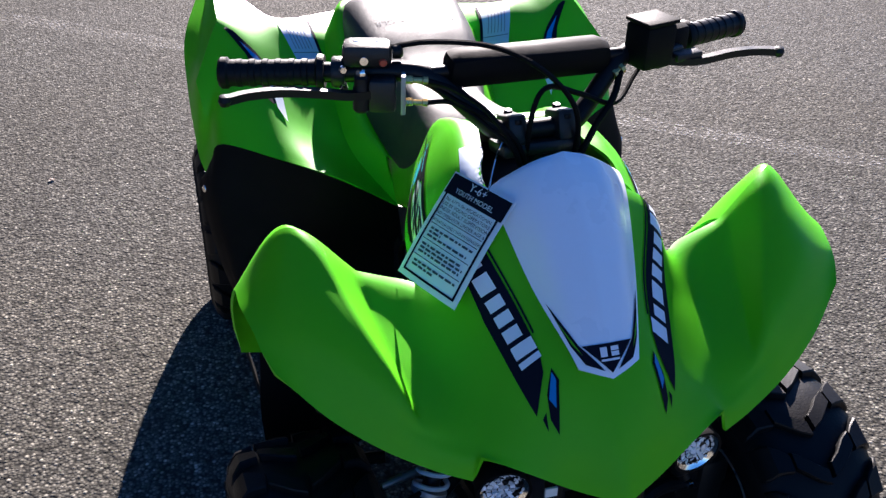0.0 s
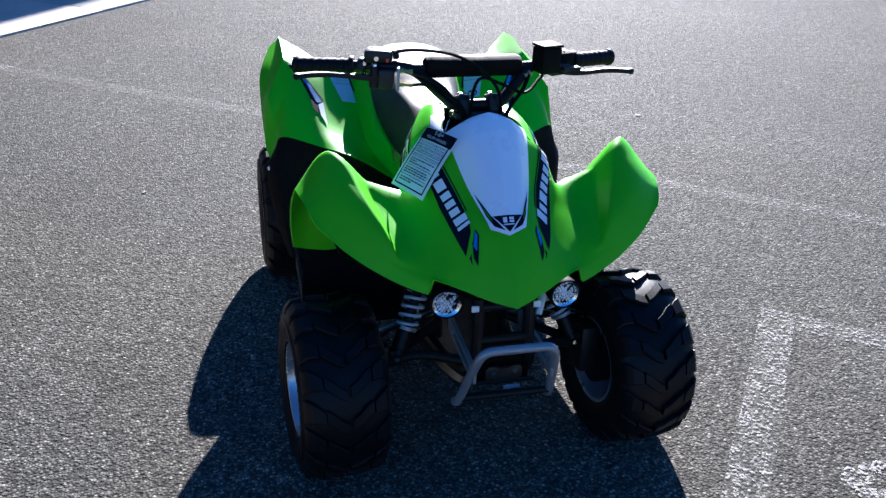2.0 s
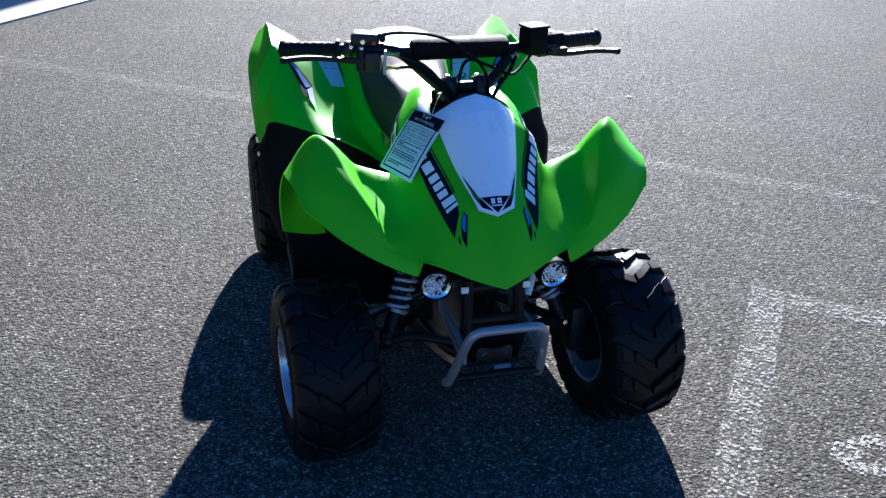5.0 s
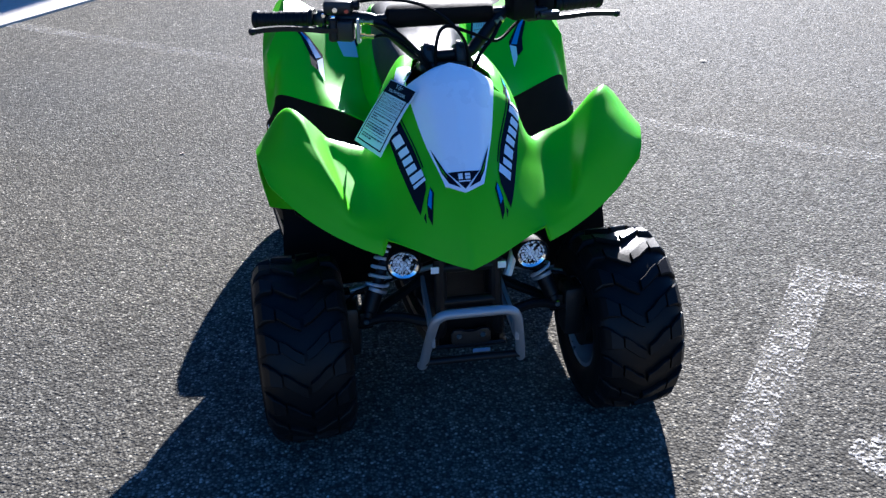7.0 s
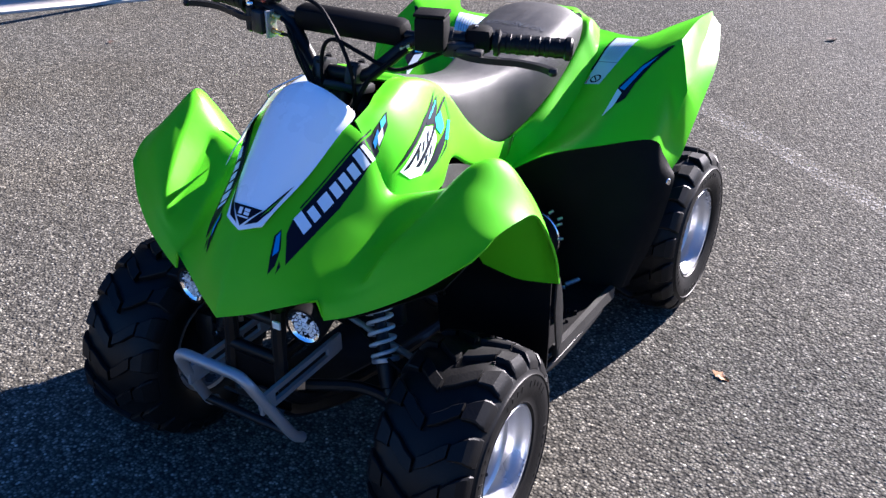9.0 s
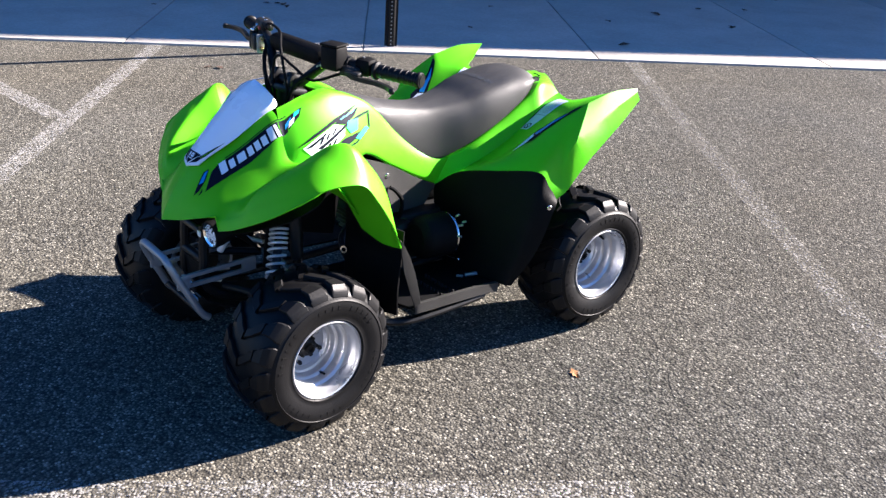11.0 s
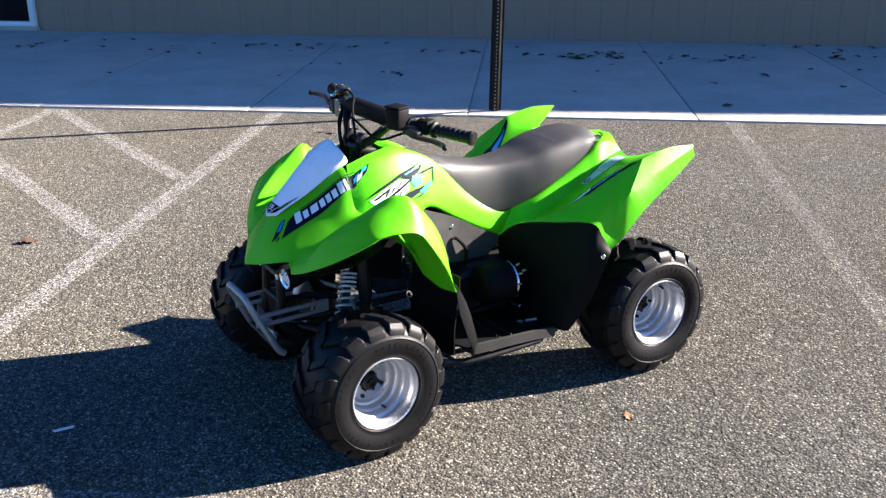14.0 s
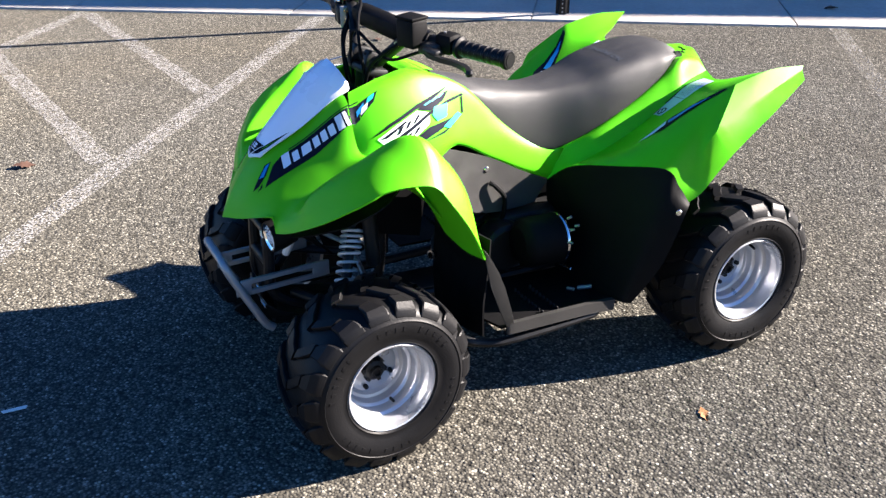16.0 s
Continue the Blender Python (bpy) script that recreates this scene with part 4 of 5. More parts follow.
part("hose_clamp", lathe([(0.006, -0.006), (0.0105, -0.006), (0.011, 0.0), (0.0105, 0.006), (0.006, 0.006)], 18, along((0.150, -0.247, 0.325), (0.21, -0.36, 0.345)), closed=True), CHROME, quad, "bright ring clamp")
for s in (1, -1):
    part("stub_axle", rod((s * 0.23, -0.475, 0.203), (s * 0.32, -0.475, 0.203), 0.014), STEEL, quad)
rear_shock = part("rear_shock", rod((0.03, 0.40, 0.24), (0.02, 0.30, 0.42), 0.012), BLACK_STEEL, quad)

# -- steering: bars turned a little to the left --
bars = part("handlebar", tube([(0.375, 0.1285, 0.0615), (0.25, 0.085, 0.066), (0.165, 0.050, 0.072), (0.125, 0.034, 0.062), (0.075, 0.010, 0.018), (0.045, 0.0, 0.0), (-0.045, 0.0, 0.0), (-0.075, 0.010, 0.018), (-0.125, 0.034, 0.062), (-0.165, 0.050, 0.072), (-0.25, 0.085, 0.066), (-0.375, 0.1285, 0.0615)], 0.0125, 14, 6), BLACK_STEEL, quad, "black steel handlebar with foam crossbar pad")
bars.matrix_world = Matrix.Translation((0, -0.325, 0.765)) @ pose(0, 0, 0, 0, 1.3, STEER)
part("crossbar", rod((-0.132, 0.036, 0.072), (0.132, 0.036, 0.072), 0.008), BLACK_STEEL, bars)
part("crossbar_pad", box((0.226, 0.046, 0.046), (0.0, 0.040, 0.073), (8, 0, 0), 0.017), BLACK, bars, "black foam crossbar pad")
for s in (1, -1):
    part("bar_clamp", box((0.026, 0.046, 0.040), (s * 0.034, 0.0, 0.0), (-20, 0, 0), 0.006), CAST, bars)
    for dy in (-0.015, 0.015):
        part("clamp_bolt", lathe([(0, 0.006), (0.005, 0.006), (0.006, 0.004), (0.006, 0), (0, 0)], 8, pose(s * 0.034, dy, 0.015)), RUBBER, bars)
part("steering_stem", rod((0, 0.0, -0.015), (0, -0.035, -0.25), 0.022, 0.020), BLACK_STEEL, bars)
part("top_bridge", box((0.11, 0.055, 0.018), (0, 0.0, -0.024), (-12, 0, 0), 0.006), CAST, bars)
for s in (1, -1):
    a, b = Vector((s * 0.252, 0.0857, 0.066)), Vector((s * 0.374, 0.128, 0.0615))
    grip = lathe([(0, 0), (0.021, 0), (0.0225, 0.003), (0.0225, 0.008), (0.0165, 0.011), (0.0155, 0.02), (0.0165, 0.05), (0.0155, 0.08), (0.0165, 0.108), (0.0165, 0.116), (0.0195, 0.119), (0.0195, 0.126), (0.017, 0.129), (0, 0.129)], 24, along(a, b))
    grip_ob = part("grip", grip, RUBBER, bars, "black ribbed rubber grip")
    d = (b - a).normalized()
    for k in range(6):
        c = a + d * (0.024 + 0.016 * k)
        part("grip_rib", lathe([(0.015, -0.005), (0.0171, -0.003), (0.0171, 0.003), (0.015, 0.005)], 20, along(c, c + d), closed=True), RUBBER, grip_ob)
# brake lever, master cylinder and throttle on the left
perch = part("lever_perch", box((0.055, 0.030, 0.026), (0.205, 0.050, 0.058), (0, 0, 18), 0.006), CAST, bars)
part("clamp_band", lathe([(0.0115, -0.010), (0.018, -0.010), (0.018, 0.010), (0.0115, 0.010)], 20, along((0.178, 0.056, 0.0715), (0.25, 0.085, 0.066)), closed=True), CAST, bars)
part("brake_lever", ribbon([(0.205, 0.034, 0.056), (0.235, 0.030, 0.053), (0.27, 0.035, 0.052), (0.31, 0.042, 0.053), (0.35, 0.042, 0.0525), (0.378, 0.032, 0.0525)], 0.011, 0.010, per=5), BLACK_STEEL, bars, "black brake lever")
part("lever_ball", lathe([(0, -0.008), (0.006, -0.006), (0.008, 0), (0.006, 0.006), (0, 0.008)], 14, pose(0.380, 0.031, 0.0525)), BLACK_STEEL, bars)
part("lever_bracket", box((0.045, 0.020, 0.012), (0.232, 0.036, 0.060), (0, 0, 8), 0.004), CAST, bars)
tank_box = part("brake_reservoir", box((0.052, 0.044, 0.058), (0.166, 0.026, 0.086), (0, 0, 14), 0.006), BLACK, bars, "square black brake fluid reservoir")
part("reservoir_lid", box((0.054, 0.046, 0.006), (0.166, 0.026, 0.118), (0, 0, 14), 0.002), BLACK, tank_box)
part("brass_fitting", lathe([(0, 0), (0.007, 0), (0.007, 0.006), (0.005, 0.007), (0.005, 0.012), (0.0065, 0.013), (0.0065, 0.018), (0, 0.018)], 8, along((0.128, 0.022, 0.058), (0.11, 0.016, 0.05))), BRASS, bars)
throttle = part("throttle_housing", box((0.046, 0.042, 0.044), (0.228, 0.076, 0.071), (0, 0, 18), 0.012), BLACK, bars)
part("throttle_screw", lathe([(0, 0.002), (0.003, 0.002), (0.003, 0), (0, 0)], 8, pose(0.226, 0.07, 0.093)), STEEL, throttle)
# switches and brake lever on the right
switch = part("switch_box", box((0.060, 0.038, 0.030), (-0.203, 0.068, 0.093), (0, 0, -18), 0.009), CAST, bars, "black handlebar switch box")
part("cable_boss", lathe([(0, 0), (0.008, 0), (0.009, 0.003), (0.009, 0.010), (0.005, 0.013), (0, 0.013)], 14, along((-0.174, 0.058, 0.095), (-0.12, 0.042, 0.098))), BLACK_STEEL, switch)
for x, y, z in ((-0.216, 0.072, 0.107), (-0.190, 0.064, 0.107)):
    part("switch_screw", lathe([(0, 0.002), (0.0035, 0.002), (0.004, 0.001), (0.004, 0), (0, 0)], 10, pose(x, y, z)), CHROME, switch)
part("switch_button", lathe([(0, 0.005), (0.005, 0.005), (0.006, 0.003), (0.006, 0), (0, 0)], 14, along((-0.212, 0.051, 0.090), (-0.218, 0.03, 0.092))), CHROME, switch)
part("switch_button", lathe([(0, 0.005), (0.004, 0.005), (0.005, 0.003), (0.005, 0), (0, 0)], 14, along((-0.190, 0.045, 0.088), (-0.194, 0.025, 0.088))), RED, switch)
perch_r = part("lever_perch", box((0.034, 0.030, 0.042), (-0.193, 0.038, 0.051), (0, 0, -18), 0.006), CAST, bars)
part("pivot_post", lathe([(0, 0), (0.008, 0), (0.0105, 0.003), (0.0105, 0.030), (0.009, 0.034), (0.009, 0.044), (0.006, 0.047), (0, 0.047)], 18, pose(-0.2185, 0.040, 0.030)), BLACK_STEEL, perch_r)
part("pivot_nut", lathe([(0, 0.006), (0.005, 0.006), (0.0065, 0.004), (0.0065, 0), (0, 0)], 6, pose(-0.2185, 0.040, 0.077)), CHROME, perch_r)
part("cable_bracket", box((0.006, 0.022, 0.050), (-0.168, 0.032, 0.051), (0, 0, -18), 0.0015), STEEL, perch_r)
part("clamp_band", lathe([(0.0115, -0.008), (0.018, -0.008), (0.019, -0.006), (0.019, 0.006), (0.018, 0.008), (0.0115, 0.008)], 20, along((-0.236, 0.079, 0.0675), (-0.26, 0.088, 0.0665)), closed=True), CAST, bars)
for y, z in ((0.060, 0.078), (0.058, 0.056)):
    part("clamp_bolt", lathe([(0, 0.006), (0.004, 0.006), (0.0055, 0.004), (0.0055, 0), (0, 0)], 6, along((-0.236, y, z), (-0.240, y - 0.05, z + 0.004))), CHROME, bars)
part("brake_lever", ribbon([(-0.205, 0.034, 0.054), (-0.235, 0.036, 0.054), (-0.27, 0.048, 0.056), (-0.31, 0.060, 0.057), (-0.35, 0.061, 0.057), (-0.378, 0.052, 0.057)], 0.011, 0.010, per=5), BLACK_STEEL, bars, "black brake lever")
part("lever_ball", lathe([(0, -0.008), (0.006, -0.006), (0.008, 0), (0.006, 0.006), (0, 0.008)], 14, pose(-0.380, 0.0514, 0.057)), BLACK_STEEL, bars)
for dz in (0.010, -0.008):
    part("cable_adjuster", lathe([(0, 0), (0.0055, 0), (0.0055, 0.008), (0.0038, 0.009), (0.0038, 0.020), (0.005, 0.021), (0.005, 0.027), (0, 0.027)], 8, along((-0.165, 0.032, 0.052 + 1.6 * dz), (-0.12, 0.020, 0.050 + 1.6 * dz))), BRASS, bars)
    part("control_cable", tube([(-0.142, 0.026, 0.051 + 1.6 * dz), (-0.11, 0.010, 0.048 + dz), (-0.075, -0.020, 0.025 + dz), (-0.04, -0.035, -0.02), (-0.02, -0.03, -0.10)], 0.0033, 8, 6), BLACK, bars, "thin black control cable")
part("control_cable", tube([(-0.178, 0.060, 0.100), (-0.13, 0.045, 0.108), (-0.06, 0.022, 0.104), (-0.01, -0.010, 0.085), (0.03, -0.030, 0.045), (0.045, -0.030, -0.005), (0.04, -0.02, -0.08)], 0.0036, 8, 6), BLACK, bars, "thin black control cable")
part("control_cable", tube([(-0.16, 0.056, 0.075), (-0.11, 0.010, 0.045), (-0.05, -0.03, 0.01), (-0.015, -0.03, -0.06)], 0.0036, 8, 6), BLACK, bars, "thin black control cable")
part("brake_hose", tube([(0.125, 0.02, 0.056), (0.10, -0.010, 0.030), (0.07, -0.025, 0.0), (0.04, -0.03, -0.06)], 0.0045, 8, 6), BLACK, bars, "thin black brake hose")
part("throttle_cable", tube([(0.20, 0.070, 0.060), (0.16, 0.040, 0.040), (0.11, 0.0, 0.02), (0.05, -0.015, 0.045), (0.0, -0.022, 0.062), (-0.02, -0.026, 0.03), (-0.022, -0.022, -0.06)], 0.0036, 8, 6), BLACK, bars, "thin black control cable")

# ---- paint on the ground ----
def stripe(a, b, width=0.1, paint=PAINT):
    """A painted line between two places (along, across) of the lot."""
    a, b = lot(*a), lot(*b)
    d = (b - a).normalized()
    side = Vector((-d.y, d.x, 0)) * width / 2
    bm = bmesh.new()
    n = max(2, int((b - a).length / 0.05))
    rows = []
    for k in range(n + 1):
        c = a + (b - a) * k / n + Vector((0, 0, 0.0022))
        rows.append((bm.verts.new(c + side * random.uniform(0.93, 1.05)), bm.verts.new(c - side * random.uniform(0.93, 1.05))))
    for (p, q), (r, t) in zip(rows, rows[1:]):
        bm.faces.new((p, q, t, r))
    ob = part("painted_line", bm, paint)
    return tagged(ob, "worn white painted parking line on asphalt", "road marking", "parking lines", "structure")


stripe((-1.515, 0.0), (-1.640, 4.9))
stripe((-3.14, 0.06), (-3.14, 4.9))
stripe((1.59, 0.03), (1.563, 0.75), 0.09, THIN_PAINT)
stripe((1.563, 0.75), (1.43, 5.0), 0.09, FAINT_PAINT)
stripe((-3.09, 0.11), (-1.62, 1.78))
stripe((-3.09, 1.20), (-1.66, 2.75))
stripe((0.55, 4.675), (-1.6, 4.675), 0.1, THIN_PAINT)
stripe((0.50, 4.73), (0.44, 7.5), 0.1, THIN_PAINT)
splash = bmesh.new()
ring_in, ring_out = [], []
for k in range(40):
    a = k * math.pi / 20
    ring_out.append(splash.verts.new((0.865 + 0.105 * random.uniform(0.86, 1.12) * math.cos(a), -0.815 + 0.072 * random.uniform(0.86, 1.12) * math.sin(a), 0.0022)))
    ring_in.append(splash.verts.new((0.865 + 0.05 * random.uniform(0.5, 1.3) * math.cos(a), -0.815 + 0.034 * random.uniform(0.5, 1.3) * math.sin(a), 0.0022)))
for k in range(40):
    splash.faces.new((ring_in[k], ring_out[k], ring_out[(k + 1) % 40], ring_in[(k + 1) % 40]))
fleck = bmesh.new()
plate([(-0.006, -0.028), (0.005, -0.024), (0.007, 0.026), (-0.004, 0.030)], 0.002, pose(-0.172, -1.19, 0.001), fleck)
tagged(part("paint_fleck", fleck, WHITE_TRIM), "small fleck of white paint on asphalt", "road marking", "", "structure")
tagged(part("paint_splash", splash, PAINT), "round spattered white paint mark on asphalt", "road marking", "", "structure")

# ---- perforated post at the kerb ----
post = new("sign_post")
post.matrix_world = Matrix.Translation(lot(0.0, -0.03, 0)) @ pose(0, 0, 0, 0, 2.0, 0) @ pose(0, 0, 0, 0, 0, LOT_DEG)
tagged(post, "dark perforated steel channel post at the kerb", "post")
bm = bmesh.new()
prof = [(-0.042, -0.012), (-0.028, -0.012), (-0.016, 0.018), (0.016, 0.018), (0.028, -0.012), (0.042, -0.012), (0.042, -0.009), (0.030, -0.009), (0.018, 0.021), (-0.018, 0.021), (-0.030, -0.009), (-0.042, -0.009)]
low, top = ([bm.verts.new((x, -y, z)) for x, y in prof] for z in (0.0, 2.7))
for k in range(len(prof)):
    j = (k + 1) % len(prof)
    bm.faces.new((low[k], low[j], top[j], top[k]))
bm.faces.new(top), bm.faces.new(low)
part("channel", bm, BLACK_STEEL, post)
# No hole is cut: pale discs put the lit look of perforations into colour.
hole = finish(lathe([(0, 0.0008), (0.0048, 0.0008), (0.0048, -0.002), (0, -0.002)], 10, pose(0, 0, 0, 90, 0, 0)), "punched_hole", STEEL)
for k in range(60):
    ob = new("punched_hole", hole)
    ob.parent = post
    ob.matrix_basis = pose(0, -0.0215, 0.03 + 0.0254 * k)


# ---- fallen leaves ----
def leaf_mesh(seed, tint=LEAF):
    r = random.Random(seed)
    bm = bmesh.new()
    lobes = [(0.0, 0.0), (0.012, 0.010), (0.020, 0.012), (0.026, 0.022), (0.034, 0.013), (0.044, 0.020), (0.052, 0.010), (0.066, 0.0)]
    spine = [bm.verts.new((x, 0, 0.004 + 0.010 * math.sin(x * 40 + r.random() * 3))) for x, _ in lobes]
    for s in (1, -1):
        edge = [spine[0]] + [bm.verts.new((x + r.uniform(-0.003, 0.003), s * w * r.uniform(0.8, 1.25), 0.005 + r.uniform(0, 0.009))) for x, w in lobes[1:-1]] + [spine[-1]]
        for k in range(len(lobes) - 1):
            bm.faces.new(list(dict.fromkeys((spine[k], spine[k + 1], edge[k + 1], edge[k]))))
    low = min(v.co.z for v in bm.verts)
    bmesh.ops.translate(bm, vec=(-0.033, 0, -low), verts=bm.verts)
    return finish(bm, "dry_leaf", tint, 60)


leaf_kinds = [leaf_mesh(k) for k in range(4)]
tan_kinds = [leaf_mesh(k, TAN_LEAF) for k in range(4)]
rnd = random.Random(5)


def dry_leaf(place, size=1.0, base=0.0, tan=False):
    ob = new("dry_leaf", rnd.choice(tan_kinds if tan else leaf_kinds))
    ob.matrix_world = Matrix.Translation((place.x, place.y, base + 0.001)) @ pose(0, 0, 0, rnd.uniform(-6, 6), rnd.uniform(-6, 6), rnd.uniform(0, 360)) @ Matrix.Diagonal((size * (1.3 if tan else 1), size * (0.8 if tan else 1), size * (0.35 if tan else 0.6), 1))
    tagged(ob, "small curled dry brown leaf on the ground", "leaf", "fallen leaves")


dry_leaf(Vector((0.594, 0.218, 0)), 0.6, tan=True)
dry_leaf(Vector((-1.902, -1.019, 0)), 1.3)
for x, y, size in ((-3.12, 0.98, 1.0), (-3.17, 0.93, 0.8), (-2.665, 1.302, 0.7), (0.203, 3.011, 0.9), (1.428, 1.834, 0.55), (-0.822, 1.197, 0.4)):
    dry_leaf(Vector((x, y, 0)), size)
for s, w, size in ((1.64, -0.27, 1.5), (1.71, -1.18, 1.0), (0.97, -2.03, 1.2), (0.83, -1.69, 0.9), (2.19, -1.56, 1.5), (2.68, -1.08, 1.2), (2.65, -1.88, 1.2), (3.06, -1.89, 1.3), (0.59, -0.75, 0.8), (0.13, -3.07, 1.0), (1.42, -2.15, 0.9), (1.35, -2.81, 1.0)):
    dry_leaf(lot(s, w), size, KERB_Z)
for s, w, size in ((-4.58, -3.25, 1.1), (-4.23, -3.38, 1.0), (-4.04, -2.89, 1.1), (-3.93, -3.42, 1.1), (-3.46, -2.70, 1.0), (-3.24, -2.55, 1.2), (-3.34, -2.93, 1.0), (-2.92, -2.51, 1.0), (-2.98, -3.16, 1.0), (-1.46, -1.95, 1.1), (-1.70, -1.92, 0.9), (-1.20, -3.28, 1.2), (-1.84, -1.30, 0.9), (-3.34, -1.37, 0.9)):
    dry_leaf(lot(s, w), size, KERB_Z)
for s, w, spread, count in ((-4.73, -2.93, 0.07, 5), (-2.48, -3.06, 0.08, 3), (-2.0, -3.05, 0.12, 8), (-1.39, -3.0, 0.10, 3), (-0.92, -1.53, 0.06, 4), (-0.71, -2.70, 0.06, 3), (-0.36, -2.75, 0.07, 5), (0.33, -2.55, 0.08, 4), (0.58, -2.62, 0.06, 3), (0.72, -2.48, 0.06, 5), (0.95, -2.62, 0.13, 14),
                            (1.08, -2.45, 0.09, 6), (1.58, -2.55, 0.08, 4), (1.87, -2.45, 0.10, 5), (2.2, -2.48, 0.10, 8), (3.1, -2.48, 0.12, 6), (3.5, -2.5, 0.1, 3), (2.9, -3.25, 0.25, 8), (-6.0, -3.0, 0.5, 5)):
    for _ in range(count):
        dry_leaf(lot(s + rnd.gauss(0, spread), max(wall_w(s) + 0.10, w + rnd.gauss(0, spread * 0.9))), rnd.uniform(0.8, 1.6), KERB_Z)


# ---- graphics and labels on the bodywork ----
def surface(*names):
    verts, faces = [], []
    for name in names:
        me, base = bpy.data.objects[name].data, len(verts)
        verts += [v.co.copy() for v in me.vertices]
        faces += [[i + base for i in p.vertices] for p in me.polygons]
    return BVHTree.FromPolygons(verts, faces)


class Sheet:
    """A flat layout, axes by three places, whose shapes are laid on to a moulded surface."""

    def __init__(self, tree, origin, right, up):
        self.tree, self.o = tree, Vector(origin)
        self.e1 = (Vector(right) - self.o).normalized()
        e2 = Vector(up) - self.o
        self.e2 = (e2 - self.e1 * e2.dot(self.e1)).normalized()
        self.n = self.e1.cross(self.e2)

    def lay(self, p, lift):
        place = self.o + self.e1 * p.x + self.e2 * p.y
        hit, normal, _, _ = self.tree.ray_cast(place + self.n * 0.08, -self.n, 0.2)
        if hit is None:
            hit, normal, _, _ = self.tree.find_nearest(place)
        if normal.dot(self.n) < 0:
            normal = -normal
        return hit + normal * lift

    def shape(self, bm, outline, lift, mirrored=False):
        """Fills an outline, cuts it fine and lays it on the surface."""
        tmp = bmesh.new()
        tmp.faces.new([tmp.verts.new((x, y, 0)) for x, y in outline])
        bmesh.ops.triangulate(tmp, faces=tmp.faces)
        for _ in range(5):
            long = [e for e in tmp.edges if e.calc_length() > 0.009]
            if not long:
                break
            bmesh.ops.subdivide_edges(tmp, edges=long, cuts=1)
            bmesh.ops.triangulate(tmp, faces=tmp.faces)
        made = {}
        for v in tmp.verts:
            q = self.lay(v.co, lift)
            made[v] = bm.verts.new((-q.x, q.y, q.z) if mirrored else q)
        for f in tmp.faces:
            bm.faces.new([made[v] for v in f.verts])
        tmp.free()

    def decal(self, name, outlines, material, host, lift=0.0012, mirrored=False, label=""):
        bm = bmesh.new()
        for outline in outlines:
            self.shape(bm, outline, lift, mirrored)
        bmesh.ops.recalc_face_normals(bm, faces=bm.faces)
        mid = sum((f.normal * f.calc_area() for f in bm.faces), Vector())
        out = Vector((-self.n.x, self.n.y, self.n.z)) if mirrored else self.n
        if mid.dot(out) < 0:
            bmesh.ops.reverse_faces(bm, faces=bm.faces)
        me = bpy.data.meshes.new(name)
        bm.to_mesh(me)
        bm.free()
        me.materials.append(material)
        me.shade_smooth()
        ob = new(name, me)
        ob.parent = host
        return tagged(ob, label)


def blocks(corners, widths, heights, slant=0.15, gap=0.12):
    """Plain letter-sized blocks set side by side in a four-cornered field."""
    a, b, c, d = (Vector(p) for p in corners)
    total, at, out = sum(widths), 0.0, []

    def place(u, v):
        return tuple(a.lerp(b, u).lerp(d.lerp(c, u), v))

    for w, h in zip(widths, heights):
        u0, u1 = (at + w * gap) / total, (at + w * (1 - gap)) / total
        s = slant * w / total
        out.append([place(u0, 0), place(u1, 0), place(u1 + s * h, h), place(u0 + s * h, h)])
        at += w
    return out


